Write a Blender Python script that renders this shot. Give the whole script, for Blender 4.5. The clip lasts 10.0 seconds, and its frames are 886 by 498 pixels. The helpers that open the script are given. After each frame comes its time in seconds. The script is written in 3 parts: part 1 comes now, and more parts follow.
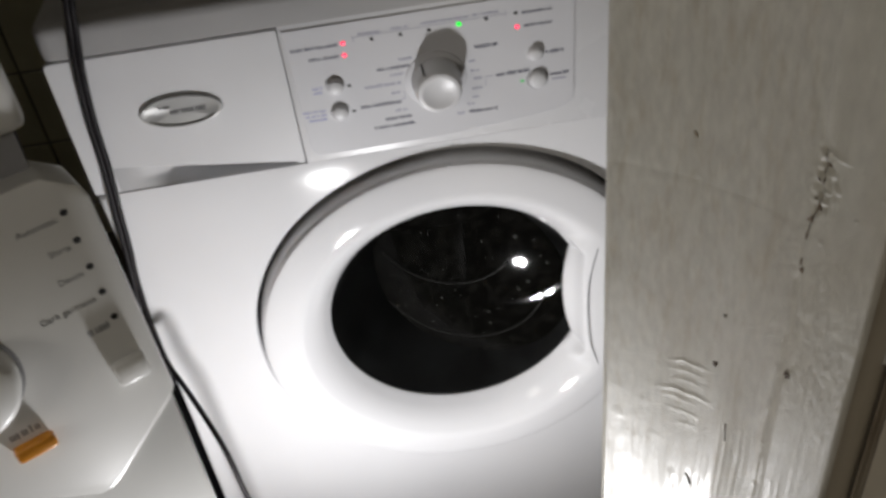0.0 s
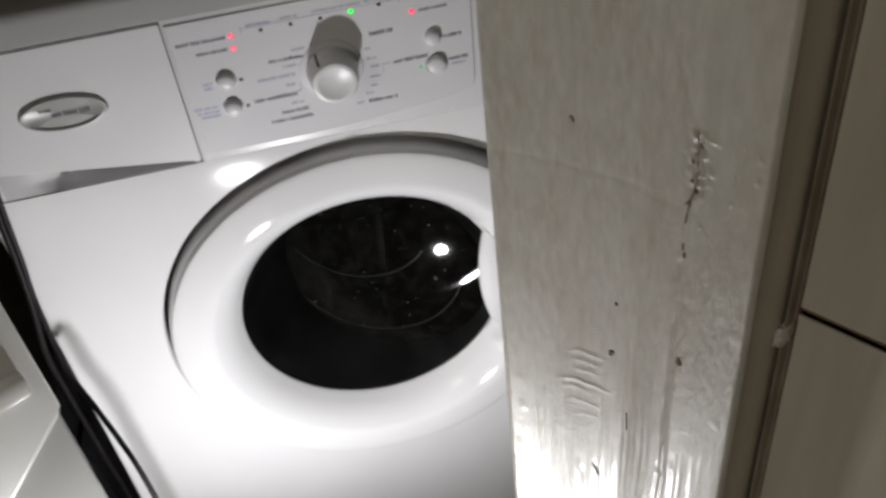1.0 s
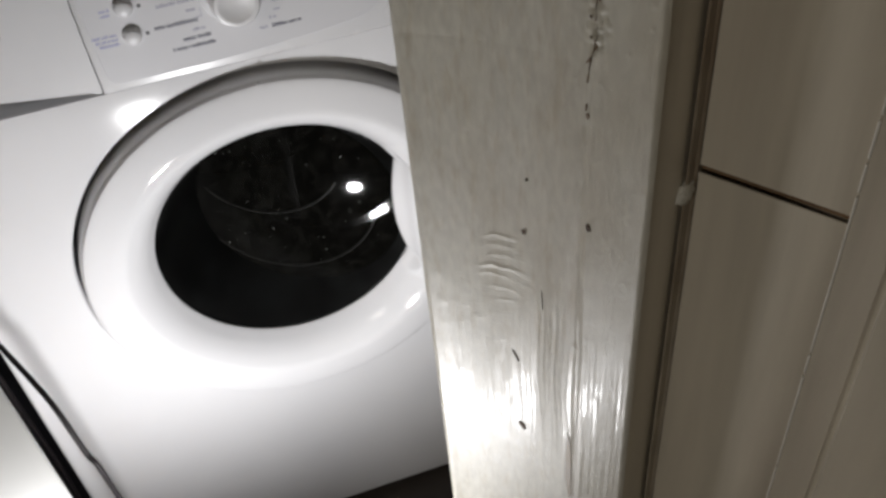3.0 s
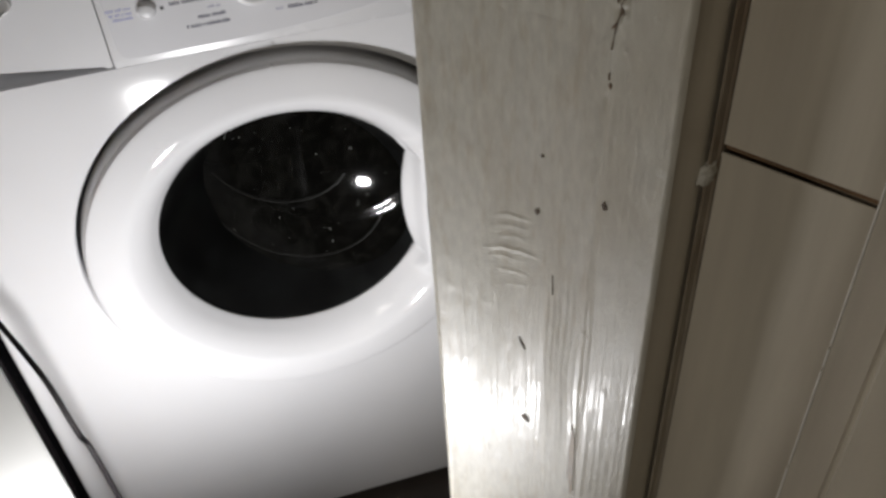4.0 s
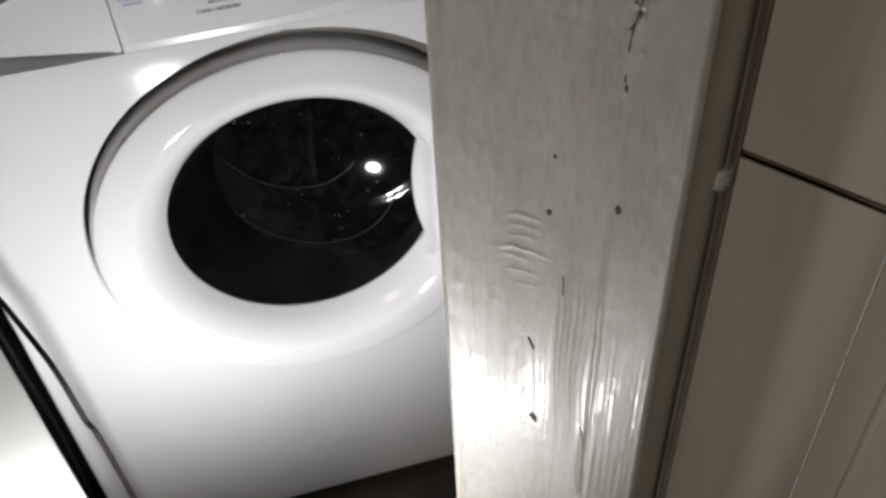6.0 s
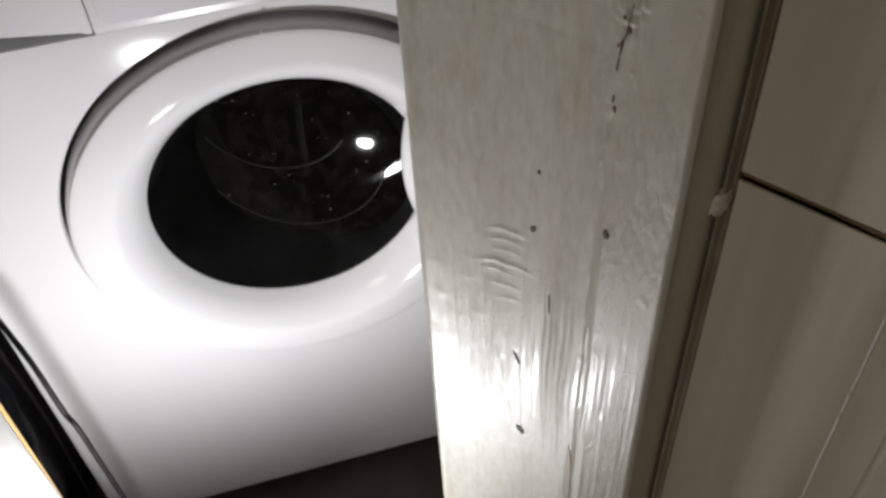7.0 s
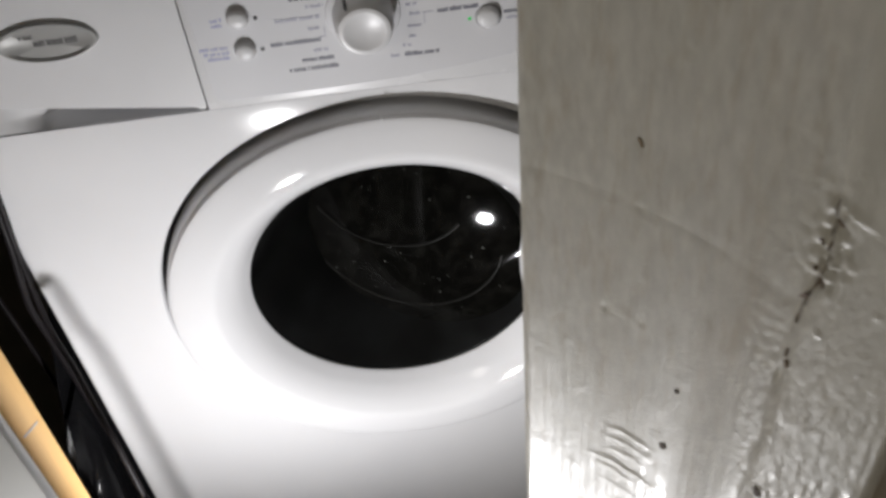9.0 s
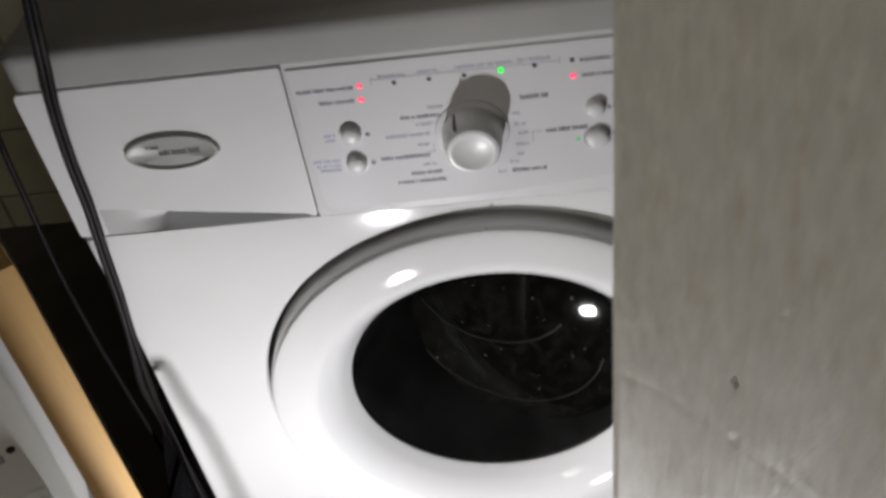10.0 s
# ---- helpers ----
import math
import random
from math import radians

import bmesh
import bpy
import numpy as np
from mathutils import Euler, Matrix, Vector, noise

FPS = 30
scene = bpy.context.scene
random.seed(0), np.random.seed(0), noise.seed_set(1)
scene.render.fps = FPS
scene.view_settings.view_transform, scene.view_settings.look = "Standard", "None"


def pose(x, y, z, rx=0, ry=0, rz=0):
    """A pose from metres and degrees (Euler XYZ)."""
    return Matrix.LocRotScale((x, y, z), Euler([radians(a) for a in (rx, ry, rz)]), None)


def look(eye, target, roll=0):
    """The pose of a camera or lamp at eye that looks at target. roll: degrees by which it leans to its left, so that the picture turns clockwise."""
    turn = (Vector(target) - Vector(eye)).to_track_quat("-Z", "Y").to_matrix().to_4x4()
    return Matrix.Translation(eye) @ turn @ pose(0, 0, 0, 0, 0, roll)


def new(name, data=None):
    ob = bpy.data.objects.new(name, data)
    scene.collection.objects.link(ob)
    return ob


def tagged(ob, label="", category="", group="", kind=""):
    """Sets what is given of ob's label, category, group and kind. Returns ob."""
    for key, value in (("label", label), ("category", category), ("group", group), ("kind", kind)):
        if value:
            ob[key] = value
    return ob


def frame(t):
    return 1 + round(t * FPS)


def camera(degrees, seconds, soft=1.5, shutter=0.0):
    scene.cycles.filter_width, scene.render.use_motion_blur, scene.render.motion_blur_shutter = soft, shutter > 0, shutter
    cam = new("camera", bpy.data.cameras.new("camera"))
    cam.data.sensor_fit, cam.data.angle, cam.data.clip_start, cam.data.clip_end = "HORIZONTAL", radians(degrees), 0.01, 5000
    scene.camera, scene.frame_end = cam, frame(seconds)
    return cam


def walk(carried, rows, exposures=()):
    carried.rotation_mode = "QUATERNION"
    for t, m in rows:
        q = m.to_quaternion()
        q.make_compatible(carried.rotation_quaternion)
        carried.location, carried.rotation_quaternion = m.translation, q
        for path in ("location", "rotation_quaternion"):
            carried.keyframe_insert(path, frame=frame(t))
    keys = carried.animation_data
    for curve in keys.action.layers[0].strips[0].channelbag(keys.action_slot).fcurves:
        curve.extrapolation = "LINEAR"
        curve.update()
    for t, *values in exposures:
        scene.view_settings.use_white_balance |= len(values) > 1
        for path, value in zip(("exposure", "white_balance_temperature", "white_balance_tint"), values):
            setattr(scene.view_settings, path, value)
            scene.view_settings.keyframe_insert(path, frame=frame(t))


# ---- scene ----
cam = camera(50.20, 10.0, soft=3.0, shutter=0.4)
PATH = [
    (0, 0.2492, -0.6856, 1.1465, -7.96, -40.07, 5.66),
    (0.5, 0.2667, -0.6767, 1.1364, -10.80, -41.25, 5.67),
    (1, 0.2778, -0.6713, 1.1358, -12.75, -41.48, 5.60),
    (1.5, 0.2839, -0.6754, 1.1321, -15.10, -42.94, 4.88),
    (2, 0.2758, -0.6957, 1.1280, -17.45, -43.82, 5.00),
    (2.5, 0.2711, -0.6998, 1.1246, -19.10, -44.38, 4.87),
    (4, 0.2645, -0.7006, 1.0910, -16.68, -43.19, 2.80),
    (4.5, 0.2666, -0.7020, 1.0906, -16.45, -42.90, 1.61),
    (5, 0.2698, -0.6983, 1.0907, -16.50, -42.79, 1.84),
    (5.5, 0.2667, -0.6948, 1.0921, -15.70, -43.07, 2.42),
    (7, 0.2904, -0.6525, 1.0902, -15.55, -47.12, 2.76),
    (7.5, 0.3118, -0.6181, 1.0830, -11.18, -46.36, 2.53),
    (8, 0.3310, -0.5911, 1.0725, -8.70, -46.49, 2.37),
    (8.5, 0.3352, -0.5799, 1.0812, -4.01, -46.43, 4.08),
    (9, 0.3120, -0.5661, 1.0866, -6.73, -44.98, 4.20),
    (9.5, 0.2791, -0.5407, 1.0938, -9.78, -44.41, 4.74),
    (9.7, 0.2876, -0.5377, 1.1059, -7.11, -43.53, 7.37),
    (10, 0.3228, -0.5336, 1.1247, -0.15, -41.84, 6.83),
]
walk(cam, [(t, pose(x, y, z, 90 + p, r, w)) for t, x, y, z, w, p, r in PATH])

# ---- light: a torch low in front of the machines, shining upwards, and a weak added fill for the room behind ----
world = bpy.data.worlds.new("world")
world.use_nodes = True
world.node_tree.nodes["Background"].inputs[0].default_value = (0.9, 0.95, 1.0, 1)
world.node_tree.nodes["Background"].inputs[1].default_value = 0.055
scene.world = world


def lamp(name, kind, m, energy, colour, **kw):
    data = bpy.data.lights.new(name, kind)
    data.energy, data.color = energy, colour
    if "radius" in kw:
        data.shadow_soft_size = kw["radius"]
    if "size" in kw:
        data.size = kw["size"]
    ob = new(name, data)
    ob.matrix_world = m
    return ob


torch = lamp("torch", "SPOT", look((0.163, -0.377, 0.365), (0.19, 0.0, 0.62)), 7.4, (0.975, 0.965, 0.98), radius=0.015)
torch.data.spot_size, torch.data.spot_blend = radians(170), 0.85
# added fill lamp, out of view, placed to brighten the frame and door
lamp("fill_light", "AREA", look((-1.05, -1.65, 1.55), (0.4, -0.3, 0.8)), 5.7, (1.0, 0.94, 0.86), size=0.4)
scene.view_settings.exposure = 0.0


# ---- materials ----
def material(name, colour, rough=0.4, metal=0.0, vary=0.06, scale=30, bump=0.0, bump_scale=200, spec=0.5, stretch=(1, 1, 1), coat=0.0, second=None, second_scale=6, second_amount=0.3, marks=None):
    m = bpy.data.materials.new(name)
    m.use_nodes = True
    nt = m.node_tree
    b = nt.nodes["Principled BSDF"]
    b.inputs["Roughness"].default_value, b.inputs["Metallic"].default_value = rough, metal
    b.inputs["Specular IOR Level"].default_value = spec
    b.inputs["Coat Weight"].default_value = coat
    b.inputs["Coat Roughness"].default_value = 0.16
    tc = nt.nodes.new("ShaderNodeTexCoord")
    mp = nt.nodes.new("ShaderNodeMapping")
    mp.inputs["Scale"].default_value = stretch
    nt.links.new(tc.outputs["Object"], mp.inputs[0])
    n1 = nt.nodes.new("ShaderNodeTexNoise")
    n1.inputs["Scale"].default_value, n1.inputs["Detail"].default_value = scale, 6
    nt.links.new(mp.outputs[0], n1.inputs["Vector"])
    ramp = nt.nodes.new("ShaderNodeValToRGB")
    lo = [c * (1 - vary) for c in colour]
    hi = [min(1, c * (1 + vary)) for c in colour]
    ramp.color_ramp.elements[0].position, ramp.color_ramp.elements[1].position = 0.3, 0.7
    ramp.color_ramp.elements[0].color, ramp.color_ramp.elements[1].color = (*lo, 1), (*hi, 1)
    nt.links.new(n1.outputs[0], ramp.inputs[0])
    out = ramp.outputs[0]
    if second:
        n2 = nt.nodes.new("ShaderNodeTexNoise")
        n2.inputs["Scale"].default_value, n2.inputs["Detail"].default_value = second_scale, 8
        nt.links.new(mp.outputs[0], n2.inputs["Vector"])
        r2 = nt.nodes.new("ShaderNodeValToRGB")
        r2.color_ramp.elements[0].position, r2.color_ramp.elements[1].position = 0.48, 0.72
        r2.color_ramp.elements[1].color = (second_amount,) * 3 + (1,)
        r2.color_ramp.elements[0].color = (0, 0, 0, 1)
        nt.links.new(n2.outputs[0], r2.inputs[0])
        mx = nt.nodes.new("ShaderNodeMix")
        mx.data_type = "RGBA"
        nt.links.new(r2.outputs[0], mx.inputs[0])
        nt.links.new(out, mx.inputs[6])
        mx.inputs[7].default_value = (*second, 1)
        out = mx.outputs[2]
    if marks:
        # fine slanting brush and dirt marks
        m3, n4 = nt.nodes.new("ShaderNodeMapping"), nt.nodes.new("ShaderNodeTexNoise")
        m3.inputs["Rotation"].default_value, m3.inputs["Scale"].default_value = (0.0, radians(14), 0.0), (1.0, 1.0, 0.22)
        n4.inputs["Scale"].default_value, n4.inputs["Detail"].default_value, n4.inputs["Roughness"].default_value = 190, 7, 0.65
        nt.links.new(tc.outputs["Object"], m3.inputs[0])
        nt.links.new(m3.outputs[0], n4.inputs["Vector"])
        r4, mk = nt.nodes.new("ShaderNodeValToRGB"), nt.nodes.new("ShaderNodeMix")
        r4.color_ramp.elements[0].position, r4.color_ramp.elements[1].position = 0.50, 0.72
        r4.color_ramp.elements[0].color, r4.color_ramp.elements[1].color = (0, 0, 0, 1), (0.5, 0.5, 0.5, 1)
        mk.data_type = "RGBA"
        nt.links.new(n4.outputs[0], r4.inputs[0])
        nt.links.new(r4.outputs[0], mk.inputs[0])
        nt.links.new(out, mk.inputs[6])
        mk.inputs[7].default_value = (*marks, 1)
        out = mk.outputs[2]
    nt.links.new(out, b.inputs["Base Color"])
    rr = nt.nodes.new("ShaderNodeMapRange")
    rr.inputs["To Min"].default_value, rr.inputs["To Max"].default_value = rough * 0.8, rough * 1.25
    nt.links.new(n1.outputs[0], rr.inputs[0])
    nt.links.new(rr.outputs[0], b.inputs["Roughness"])
    if bump:
        n3 = nt.nodes.new("ShaderNodeTexNoise")
        n3.inputs["Scale"].default_value, n3.inputs["Detail"].default_value = bump_scale, 4
        nt.links.new(mp.outputs[0], n3.inputs["Vector"])
        bp = nt.nodes.new("ShaderNodeBump")
        bp.inputs["Strength"].default_value, bp.inputs["Distance"].default_value = bump, 0.002
        nt.links.new(n3.outputs[0], bp.inputs["Height"])
        nt.links.new(bp.outputs[0], b.inputs["Normal"])
    return m


def glow(name, colour, strength):
    m = bpy.data.materials.new(name)
    m.use_nodes = True
    b = m.node_tree.nodes["Principled BSDF"]
    b.inputs["Base Color"].default_value = (*(c * 0.2 for c in colour), 1)
    b.inputs["Emission Color"].default_value = (*colour, 1)
    b.inputs["Emission Strength"].default_value = strength
    return m


def smoked_glass():
    m = bpy.data.materials.new("smoked_glass")
    m.use_nodes = True
    nt = m.node_tree
    nt.nodes.remove(nt.nodes["Principled BSDF"])
    tr, gl, mx = (nt.nodes.new("ShaderNode" + k) for k in ("BsdfTransparent", "BsdfGlossy", "MixShader"))
    tr.inputs[0].default_value = (0.05, 0.05, 0.045, 1)
    gl.inputs["Roughness"].default_value = 0.035
    nt.links.new(tr.outputs[0], mx.inputs[1])
    nt.links.new(gl.outputs[0], mx.inputs[2])
    n = nt.nodes.new("ShaderNodeTexNoise")
    n.inputs["Scale"].default_value, n.inputs["Detail"].default_value = 35, 8
    r = nt.nodes.new("ShaderNodeMapRange")
    r.inputs["To Min"].default_value, r.inputs["To Max"].default_value = 0.035, 0.06
    nt.links.new(n.outputs[0], r.inputs[0])
    nt.links.new(r.outputs[0], gl.inputs["Roughness"])
    # gloss falls off towards the hinge side, holding back the white ring's reflection
    tc, sp, gloss_fade = (nt.nodes.new("ShaderNode" + k) for k in ("TexCoord", "SeparateXYZ", "MapRange"))
    nt.links.new(tc.outputs["Object"], sp.inputs[0])
    nt.links.new(sp.outputs[0], gloss_fade.inputs[0])
    gloss_fade.inputs["From Min"].default_value, gloss_fade.inputs["From Max"].default_value = -0.06, 0.05
    gloss_fade.inputs["To Min"].default_value, gloss_fade.inputs["To Max"].default_value = 0.0015, 0.011
    nt.links.new(gloss_fade.outputs[0], mx.inputs[0])
    df, m2 = nt.nodes.new("ShaderNodeBsdfDiffuse"), nt.nodes.new("ShaderNodeMixShader")
    df.inputs[0].default_value = (0.48, 0.47, 0.40, 1)
    n2, r2 = nt.nodes.new("ShaderNodeTexNoise"), nt.nodes.new("ShaderNodeValToRGB")
    n2.inputs["Scale"].default_value, n2.inputs["Detail"].default_value, n2.inputs["Distortion"].default_value = 11, 10, 0.8
    r2.color_ramp.elements[0].position, r2.color_ramp.elements[1].position = 0.45, 0.8
    r2.color_ramp.elements[0].color, r2.color_ramp.elements[1].color = (0.006, 0.006, 0.006, 1), (0.024, 0.024, 0.024, 1)
    nt.links.new(n2.outputs[0], r2.inputs[0])
    nt.links.new(r2.outputs[0], m2.inputs[0])
    nt.links.new(mx.outputs[0], m2.inputs[1])
    nt.links.new(df.outputs[0], m2.inputs[2])
    nt.links.new(m2.outputs[0], nt.nodes["Material Output"].inputs[0])
    return m


ENAMEL = material("white_enamel", (0.80, 0.80, 0.81), 0.13, vary=0.012, scale=14, bump=0.015, bump_scale=500, spec=0.14)
RINGM = material("ring_enamel", (0.80, 0.80, 0.81), 0.06, vary=0.012, scale=14, spec=0.22)
PLASTIC = material("white_plastic", (0.74, 0.74, 0.75), 0.26, vary=0.015, scale=20, bump=0.03, bump_scale=900)
KNOBM = material("knob_plastic", (0.74, 0.74, 0.75), 0.36, vary=0.015, scale=20)
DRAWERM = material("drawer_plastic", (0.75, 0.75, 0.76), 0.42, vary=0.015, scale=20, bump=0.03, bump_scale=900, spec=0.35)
# same plastic as the drawer, darkened to paint shade into the hollow grip
GRIPSHADE = material("shaded_drawer_plastic", (0.56, 0.56, 0.565), 0.45, vary=0.03, scale=20, spec=0.3)
FASCIA = material("fascia_plastic", (0.71, 0.71, 0.73), 0.45, vary=0.012, scale=18, bump=0.02, bump_scale=700, spec=0.3)
# white laminate set to grey, so the machine top's shade sits in the colour
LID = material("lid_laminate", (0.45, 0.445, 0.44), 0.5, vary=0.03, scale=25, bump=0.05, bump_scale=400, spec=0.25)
GREYPLASTIC = material("grey_plastic", (0.33, 0.33, 0.34), 0.35, vary=0.04)
RUBBER = material("black_rubber", (0.016, 0.016, 0.018), 0.5, vary=0.2, scale=80, bump=0.1)
CABLE = material("cable_sheath", (0.012, 0.010, 0.011), 0.5, spec=0.2, vary=0.15, scale=120)
SILVER = material("silver_badge", (0.40, 0.40, 0.39), 0.42, metal=0.25, vary=0.05)
DARKMARK = material("dark_grey_mark", (0.10, 0.10, 0.10), 0.4, vary=0.1)
INK = material("panel_ink", (0.16, 0.16, 0.20), 0.5, vary=0.1)
INKLIGHT = material("pale_ink", (0.42, 0.42, 0.50), 0.5, vary=0.1)
INKBLUE = material("blue_ink", (0.40, 0.41, 0.60), 0.5, vary=0.1)
LETTER = material("letter_ink", (0.12, 0.12, 0.12), 0.5, vary=0.1)
DARKDOT = material("dark_dot", (0.02, 0.02, 0.02), 0.4, vary=0.1)
GLASS = smoked_glass()
RIBM = material("rib_glass", (0.014, 0.0135, 0.012), 0.4, vary=0.3, scale=60, spec=0.2)
WALLGLASS = material("bowl_wall_glass", (0.0045, 0.0046, 0.0044), 0.4, vary=0.5, scale=25, spec=0.2, second=(0.014, 0.016, 0.016), second_scale=18, second_amount=0.6)
DROP = material("water_film", (0.35, 0.36, 0.34), 0.1, vary=0.1)
# steel coloured near black to paint in the drum's unlit inside
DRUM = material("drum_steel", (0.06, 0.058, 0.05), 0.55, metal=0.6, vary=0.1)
REDLED = glow("red_led", (1.0, 0.006, 0.075), 1.6)
REDCORE = glow("red_led_core", (1.0, 0.30, 0.36), 1.8)
GREENLED = glow("green_led", (0.01, 1.0, 0.06), 1.3)
GREENDIM = glow("dim_green_led", (0.1, 0.75, 0.2), 0.5)
# body and fascia lightened and front door darkened to make up for the torch
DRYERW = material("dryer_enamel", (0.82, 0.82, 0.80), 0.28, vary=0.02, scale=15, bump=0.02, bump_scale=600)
DRYERD = material("dryer_enamel_darkened", (0.62, 0.62, 0.60), 0.3, vary=0.02, scale=15, bump=0.02, bump_scale=600)
DRYERF = material("dryer_fascia", (0.84, 0.84, 0.82), 0.3, vary=0.02, scale=15, bump=0.03, bump_scale=800)
ORANGE = material("orange_plastic", (0.75, 0.30, 0.03), 0.3, vary=0.06)
PAINT = material("old_gloss_paint", (0.56, 0.540, 0.475), 0.42, vary=0.10, scale=130, bump=0.14, bump_scale=620, stretch=(2.0, 2.0, 0.8), second=(0.30, 0.245, 0.15), second_scale=9, second_amount=0.42, spec=0.38, coat=0.12, marks=(0.38, 0.31, 0.20))
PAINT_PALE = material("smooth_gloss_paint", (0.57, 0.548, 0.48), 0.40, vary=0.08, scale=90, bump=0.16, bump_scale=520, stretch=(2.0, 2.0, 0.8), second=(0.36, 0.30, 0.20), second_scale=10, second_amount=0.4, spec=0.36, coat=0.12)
# pale tone for the highlight painted along the stile's edge
GLINTM = material("painted_glint", (0.78, 0.76, 0.70), 0.4, vary=0.1, scale=60)
PAINT2 = material("door_gloss_paint", (0.60, 0.545, 0.445), 0.34, vary=0.12, scale=34, bump=0.10, bump_scale=70, stretch=(1.5, 1.5, 0.12), second=(0.27, 0.225, 0.165), second_scale=15, second_amount=0.65)
BEADM = material("stained_bead", (0.36, 0.31, 0.24), 0.5, vary=0.2, scale=60, second=(0.13, 0.07, 0.03), second_scale=11, second_amount=0.9, stretch=(1, 1, 0.6), bump=0.2)
GAPBROWN = material("grimy_joint", (0.07, 0.04, 0.02), 0.7, vary=0.4, scale=60)
JOINTM = material("brown_joint", (0.16, 0.095, 0.05), 0.6, vary=0.35, scale=70)
SEAMM = material("grimy_seam", (0.10, 0.066, 0.036), 0.7, vary=0.5, scale=250, bump=0.5, bump_scale=500)
RUST = material("rust_stain", (0.27, 0.20, 0.12), 0.5, vary=0.3, scale=40)
WOOD = material("raw_pine", (0.66, 0.40, 0.145), 0.6, vary=0.10, scale=22, bump=0.2, bump_scale=120, stretch=(3, 3, 0.25), second=(0.45, 0.24, 0.08), second_scale=7, second_amount=0.35)
FLOORM = material("dark_floor", (0.055, 0.045, 0.038), 0.55, vary=0.35, scale=12, bump=0.3, bump_scale=90)
# unseen walls and ceiling only; kept pale to bounce light into the shadows
PLASTER = material("painted_plaster", (0.80, 0.775, 0.71), 0.6, vary=0.06, scale=6, bump=0.1, bump_scale=60)
TILE = material("olive_tile", (0.40, 0.38, 0.27), 0.25, vary=0.12, scale=7)
GROUT = material("grout", (0.14, 0.13, 0.11), 0.8, vary=0.2)
BAG = material("black_plastic_film", (0.008, 0.008, 0.009), 0.22, vary=0.2, spec=0.3, bump=0.35, bump_scale=25)


# ---- mesh helpers ----
def link(name, bm, mat, smooth=True):
    me = bpy.data.meshes.new(name)
    bmesh.ops.recalc_face_normals(bm, faces=bm.faces)
    bm.to_mesh(me)
    bm.free()
    me.materials.append(mat)
    if smooth:
        for p in me.polygons:
            p.use_smooth = True
        me.set_sharp_from_angle(angle=radians(40))
    return new(name, me)


def part(name, bm, mat, parent, label="", smooth=True):
    ob = link(name, bm, mat, smooth)
    ob.parent = parent
    if label:
        tagged(ob, label)
    return ob


def root(name, m, label, category, group="", kind=""):
    ob = new(name)
    ob.empty_display_size = 0.05
    ob.matrix_world = m
    return tagged(ob, label, category, group, kind)


def box(x0, x1, y0, y1, z0, z1, bevel=0.0, seg=2, bm=None):
    bm = bm or bmesh.new()
    made = bmesh.ops.create_cube(bm, size=1.0, matrix=Matrix.Translation(((x0 + x1) / 2, (y0 + y1) / 2, (z0 + z1) / 2)) @ Matrix.Diagonal((x1 - x0, y1 - y0, z1 - z0, 1)))
    if bevel:
        es = list({e for v in made["verts"] for e in v.link_edges})
        bmesh.ops.bevel(bm, geom=es, offset=bevel, segments=seg, affect="EDGES", profile=0.5)
    return bm


def lathe(profile, n=48, closed=False):
    """Turns (r, y) pairs round the y axis; y negative is towards the viewer."""
    bm = bmesh.new()
    rings = []
    for r, y in profile:
        if r < 1e-6:
            rings.append([bm.verts.new((0, y, 0))])
        else:
            rings.append([bm.verts.new((r * math.cos(2 * math.pi * k / n), y, r * math.sin(2 * math.pi * k / n))) for k in range(n)])
    for a, b in zip(rings, rings[1:]):
        for k in range(n):
            j = (k + 1) % n
            if len(a) == 1 and len(b) > 1:
                bm.faces.new((a[0], b[k], b[j]))
            elif len(b) == 1 and len(a) > 1:
                bm.faces.new((a[k], a[j], b[0]))
            elif len(a) > 1:
                bm.faces.new((a[k], a[j], b[j], b[k]))
    return bm


def moved(bm, x, y, z):
    bmesh.ops.translate(bm, verts=bm.verts, vec=(x, y, z))
    return bm


def extrude_outline(pts, y0, y1, bevel=0.0):
    """A plate from an outline in x and z, between y0 (front) and y1 (back)."""
    bm = bmesh.new()
    f = bm.faces.new([bm.verts.new((x, y1, z)) for x, z in pts])
    ex = bmesh.ops.extrude_face_region(bm, geom=[f])
    vs = [g for g in ex["geom"] if isinstance(g, bmesh.types.BMVert)]
    bmesh.ops.translate(bm, verts=vs, vec=(0, y0 - y1, 0))
    if bevel:
        es = [e for e in bm.edges if all(abs(v.co.y - y0) < 1e-6 for v in e.verts)]
        bmesh.ops.bevel(bm, geom=es, offset=bevel, segments=2, affect="EDGES", profile=0.5)
    return bm


def spline(pts, n=8):
    P = [Vector(p) for p in pts]
    P = [P[0] * 2 - P[1]] + P + [P[-1] * 2 - P[-2]]
    out = []
    for i in range(1, len(P) - 2):
        a, b, c, d = P[i - 1:i + 3]
        for k in range(n):
            s = k / n
            out.append(0.5 * (2 * b + (c - a) * s + (2 * a - 5 * b + 4 * c - d) * s * s + (3 * b - a - 3 * c + d) * s ** 3))
    return out + [P[-2]]


